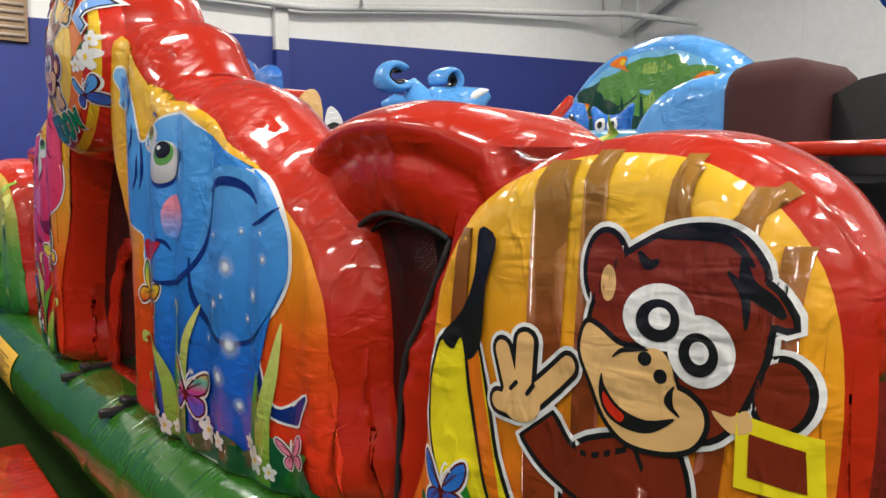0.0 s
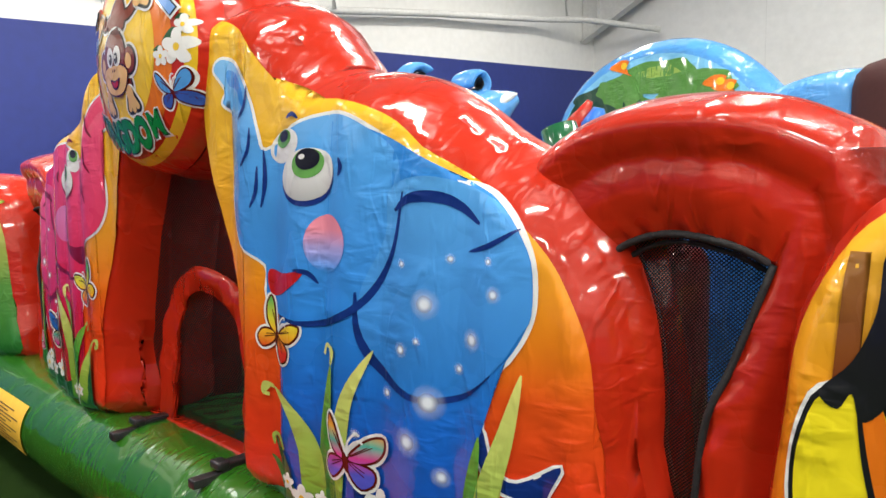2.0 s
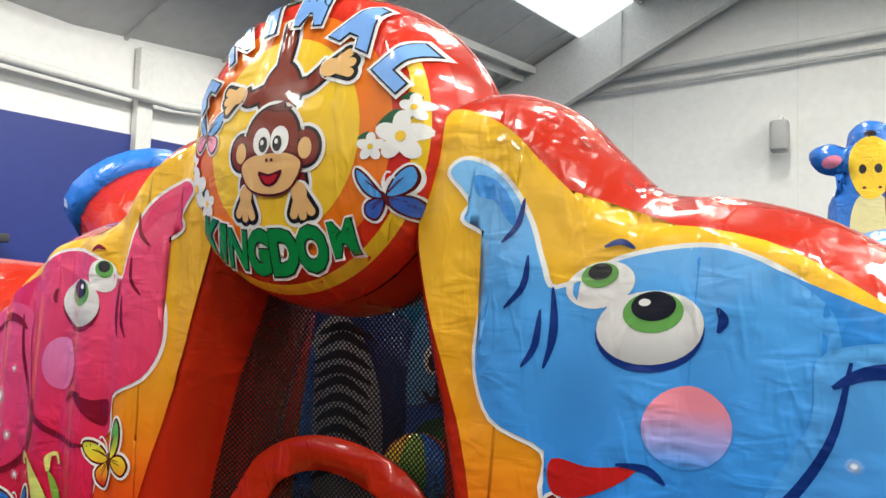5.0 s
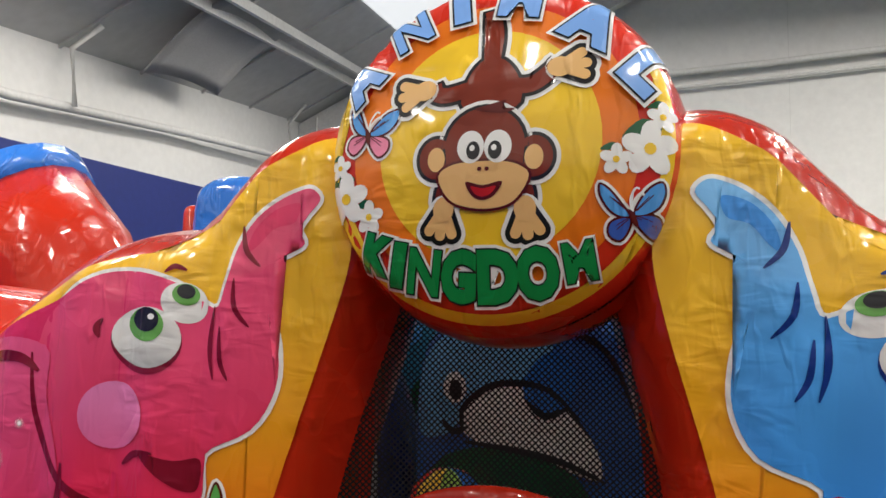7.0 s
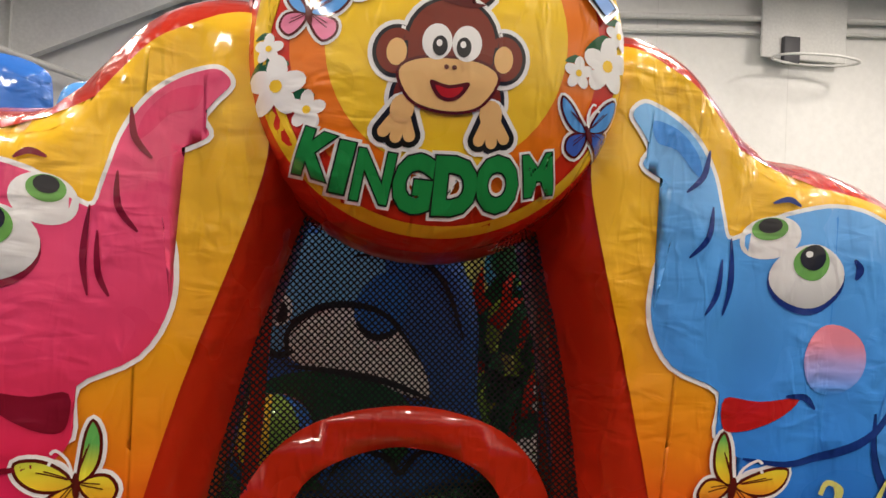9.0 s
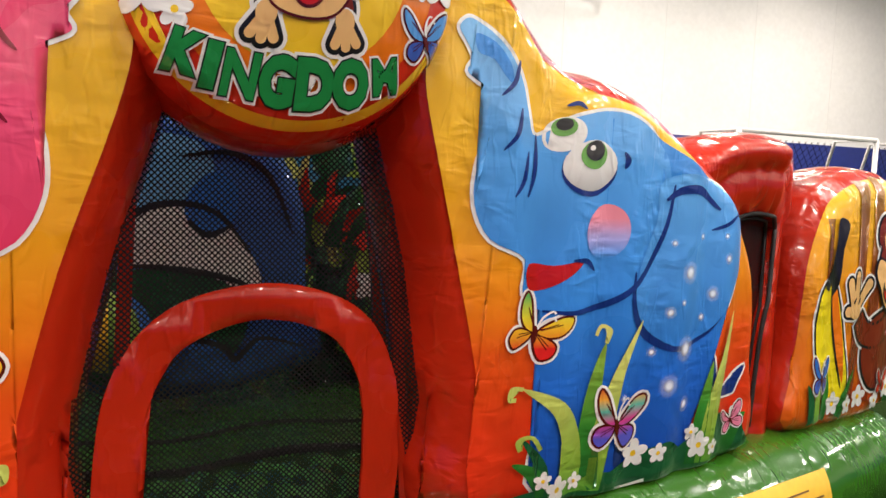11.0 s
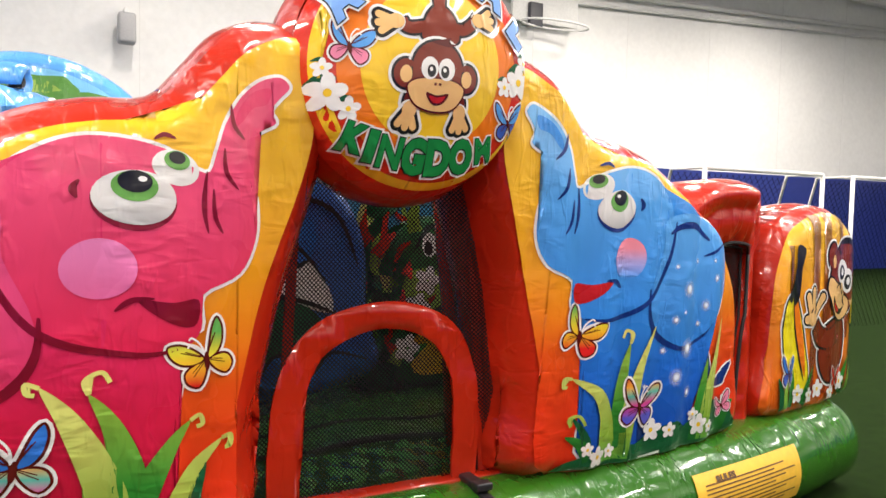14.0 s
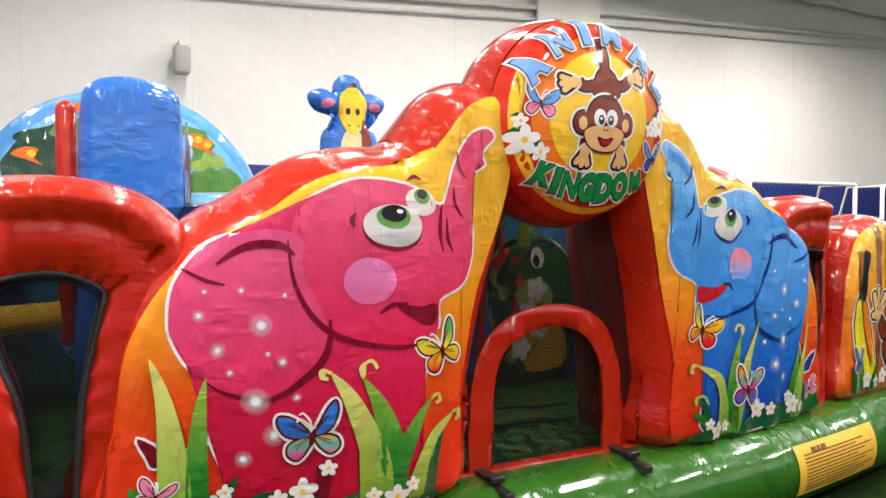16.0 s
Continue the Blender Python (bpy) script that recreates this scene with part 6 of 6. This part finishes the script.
for y, deep in ((-4.0, 0.5), (11.2, 1.1)):
    b = thing("roof_beam", "white painted deep steel rafter under the roof", "beam", "roof beams")
    bm = bmesh.new()
    for x0, x1 in ((LEFT + 0.02, 1.2), (1.2, RIGHT)):
        box(bm, (x0, y - 0.1, -deep), (x1, y + 0.1, 0.03 - deep))
        box(bm, (x0, y - 0.015, 0.02 - deep), (x1, y + 0.015, 0.05))
    for v in bm.verts:
        v.co.z += roof_z(v.co.x, y)
    part("beam_body", bm, STEEL, b, smooth=False)
    bm = bmesh.new()
    for k in range(9):
        x = LEFT + 0.4 + 2.9 * k
        box(bm, (x, y - 0.09, roof_z(x, y) - deep + 0.04), (x + 0.012, y + 0.09, roof_z(x, y) - 0.02))
    part("stiffener", bm, STEEL, b, smooth=False)
# purlins along the roof
for x in (-4.45, -4.2, -2.2, 0.4, 3.0, 5.6, 8.2, 10.8, 13.4, 16.0):
    p = thing("roof_purlin", "thin white steel roof purlin", "purlin", "roof purlins")
    bm = bmesh.new()
    for y0, y1 in ((NEAR, 3.0), (3.0, 11.5)):
        box(bm, (x, y0, -0.1), (x + 0.06, y1, 0.03))
    for v in bm.verts:
        v.co.z += roof_z(x, v.co.y)
    part("purlin_body", bm, STEEL, p, smooth=False)
col = thing("wall_column", "flat steel wall column, white above and blue below", "column")
bm = bmesh.new()
box(bm, (-5.78, 3.75, 3.13), (-5.68, 3.95, 4.3), 0.01)
part("column_shaft", bm, STEEL, col, smooth=False)
bm = bmesh.new()
box(bm, (-5.77, 3.75, 0), (-5.66, 3.95, 3.12), 0.01)
part("column_base", bm, WALL_B, col, smooth=False)
# roof light
sky, nt, bs = node_mat("roof_light_sheet")
bs.inputs["Base Color"].default_value = (0.85, 0.88, 0.9, 1)
bs.inputs["Emission Color"].default_value = (0.95, 0.98, 1, 1)
bs.inputs["Emission Strength"].default_value = 1.3
bm = bmesh.new()
box(bm, (-3.3, 5.5, 0.02), (-2.3, 11.2, 0.05))
for v in bm.verts:
    v.co.z += roof_z(v.co.x, v.co.y)
tagged(part("skylight", bm, sky, smooth=False), "bright translucent roof light in the metal roof", "skylight", kind="structure")
# loose insulation panel under the roof
bm = bmesh.new()
bmesh.ops.create_grid(bm, x_segments=8, y_segments=8, size=0.5)
for v in bm.verts:
    x, y = v.co.x * 1.0, v.co.y * 1.6
    v.co = (-4.75 + x, 6.6 + y, roof_z(-4.75 + x, 6.6 + y) + 0.06 - 0.3 * (x - 0.5) ** 2 - 0.12 * y * y)
ext = bmesh.ops.extrude_face_region(bm, geom=bm.faces[:])
for v in ext["geom"]:
    if isinstance(v, bmesh.types.BMVert):
        v.co.z -= 0.05
tagged(part("sagging_trim", bm, GREY), "grey insulation sheet that sags under the roof", "trim", kind="structure")
# wall speaker
for x, z in ((0.07, 4.42),):
    sp = thing("wall_speaker", "small grey loudspeaker on a wall bracket", "speaker")
    bm = bmesh.new()
    box(bm, (x - 0.14, 11.1, z - 0.28), (x + 0.14, 11.38, z + 0.22), 0.05)
    part("speaker_case", bm, GREY, sp)
    bm = bmesh.new()
    box(bm, (x - 0.03, 11.35, z - 0.05), (x + 0.03, 11.6, z + 0.35), 0.01)
    part("bracket", bm, STEEL, sp)
# basketball board
bd = thing("basketball_board", "white backboard with a dark bracket on the rear wall", "backboard")
bm = bmesh.new()
box(bm, (7.65, 11.3, 5.6), (9.4, 11.36, 6.8), 0.02)
part("board", bm, STEEL, bd)
bm = bmesh.new()
box(bm, (8.05, 11.2, 5.5), (8.38, 11.32, 6.0), 0.02)
part("bracket", bm, DARK, bd)
bm = bmesh.new()
tube(bm, [(8.5 + 0.85 * math.cos(a), 10.9 + 0.35 * math.sin(a), 5.5) for a in (2 * math.pi * i / 24 for i in range(25))], 0.025, 8, cap=False)
part("hoop", bm, STEEL, bd)
# wall heater and meter box
ht = thing("wall_box", "white wall-mounted box with a clear cover over a dark ledge", "wall box")
bm = bmesh.new()
box(bm, (-5.77, 1.83, 2.2), (-5.6, 2.17, 2.53), 0.02)
part("cover", bm, STEEL, ht)
bm = bmesh.new()
box(bm, (-5.77, 1.6, 1.98), (-5.5, 2.35, 2.06), 0.01)
part("ledge", bm, DARK, ht)
vt = thing("wall_vent", "rusty brown louvred vent in the white wall", "vent")
bm = bmesh.new()
box(bm, (-5.8, 0.1, 2.9), (-5.72, 0.8, 3.55), 0.01)
part("vent_frame", bm, plain("rusty_steel", (0.3, 0.2, 0.12), 0.7, 0.3), vt)
for k in range(7):
    bm = bmesh.new()
    box(bm, (-5.73, 0.14, 2.95 + 0.083 * k), (-5.7, 0.76, 2.985 + 0.083 * k))
    part("slat", bm, plain("vent_slat", (0.45, 0.36, 0.28), 0.6) if k == 0 else bpy.data.materials["vent_slat"], vt)


# goals
def goal(x0, x1, y0, y1, h):
    g = thing("football_goal", "white tubular football goal with a thin net", "goal", "goals behind the playground")
    for x in (x0, x1):
        bm = bmesh.new()
        tube(bm, [(x, y0, 0), (x, y0, h)], 0.024, 10)
        part("post", bm, STEEL, g)
        bm = bmesh.new()
        tube(bm, [(x, y0, h), (x, y0 + (y1 - y0) * 0.45, h), (x, y1, 0.03)], 0.016, 8)
        part("stay", bm, STEEL, g)
    bm = bmesh.new()
    tube(bm, [(x0, y0, h), (x1, y0, h)], 0.022, 10)
    part("crossbar", bm, STEEL, g)
    bm = bmesh.new()
    ym = y0 + (y1 - y0) * 0.45
    a, b, c, d = [bm.verts.new(p) for p in ((x0, ym, h - 0.02), (x1, ym, h - 0.02), (x1, y1, 0.02), (x0, y1, 0.02))]
    bm.faces.new((a, b, c, d))
    part("net", bm, GOAL_NET, g, smooth=False)


goal(4.62, 6.4, 3.0, 4.0, 1.97)
goal(7.0, 9.5, 3.05, 4.05, 1.97)


# landing mat before the door
bm = bmesh.new()
box(bm, (-0.68, -1.35, 0.0), (0.72, -0.22, 0.045), 0.018)
mat_thing = thing("landing_mat", "flat bright red vinyl landing mat on the turf", "mat")
part("mat_body", bm, RED, mat_thing)
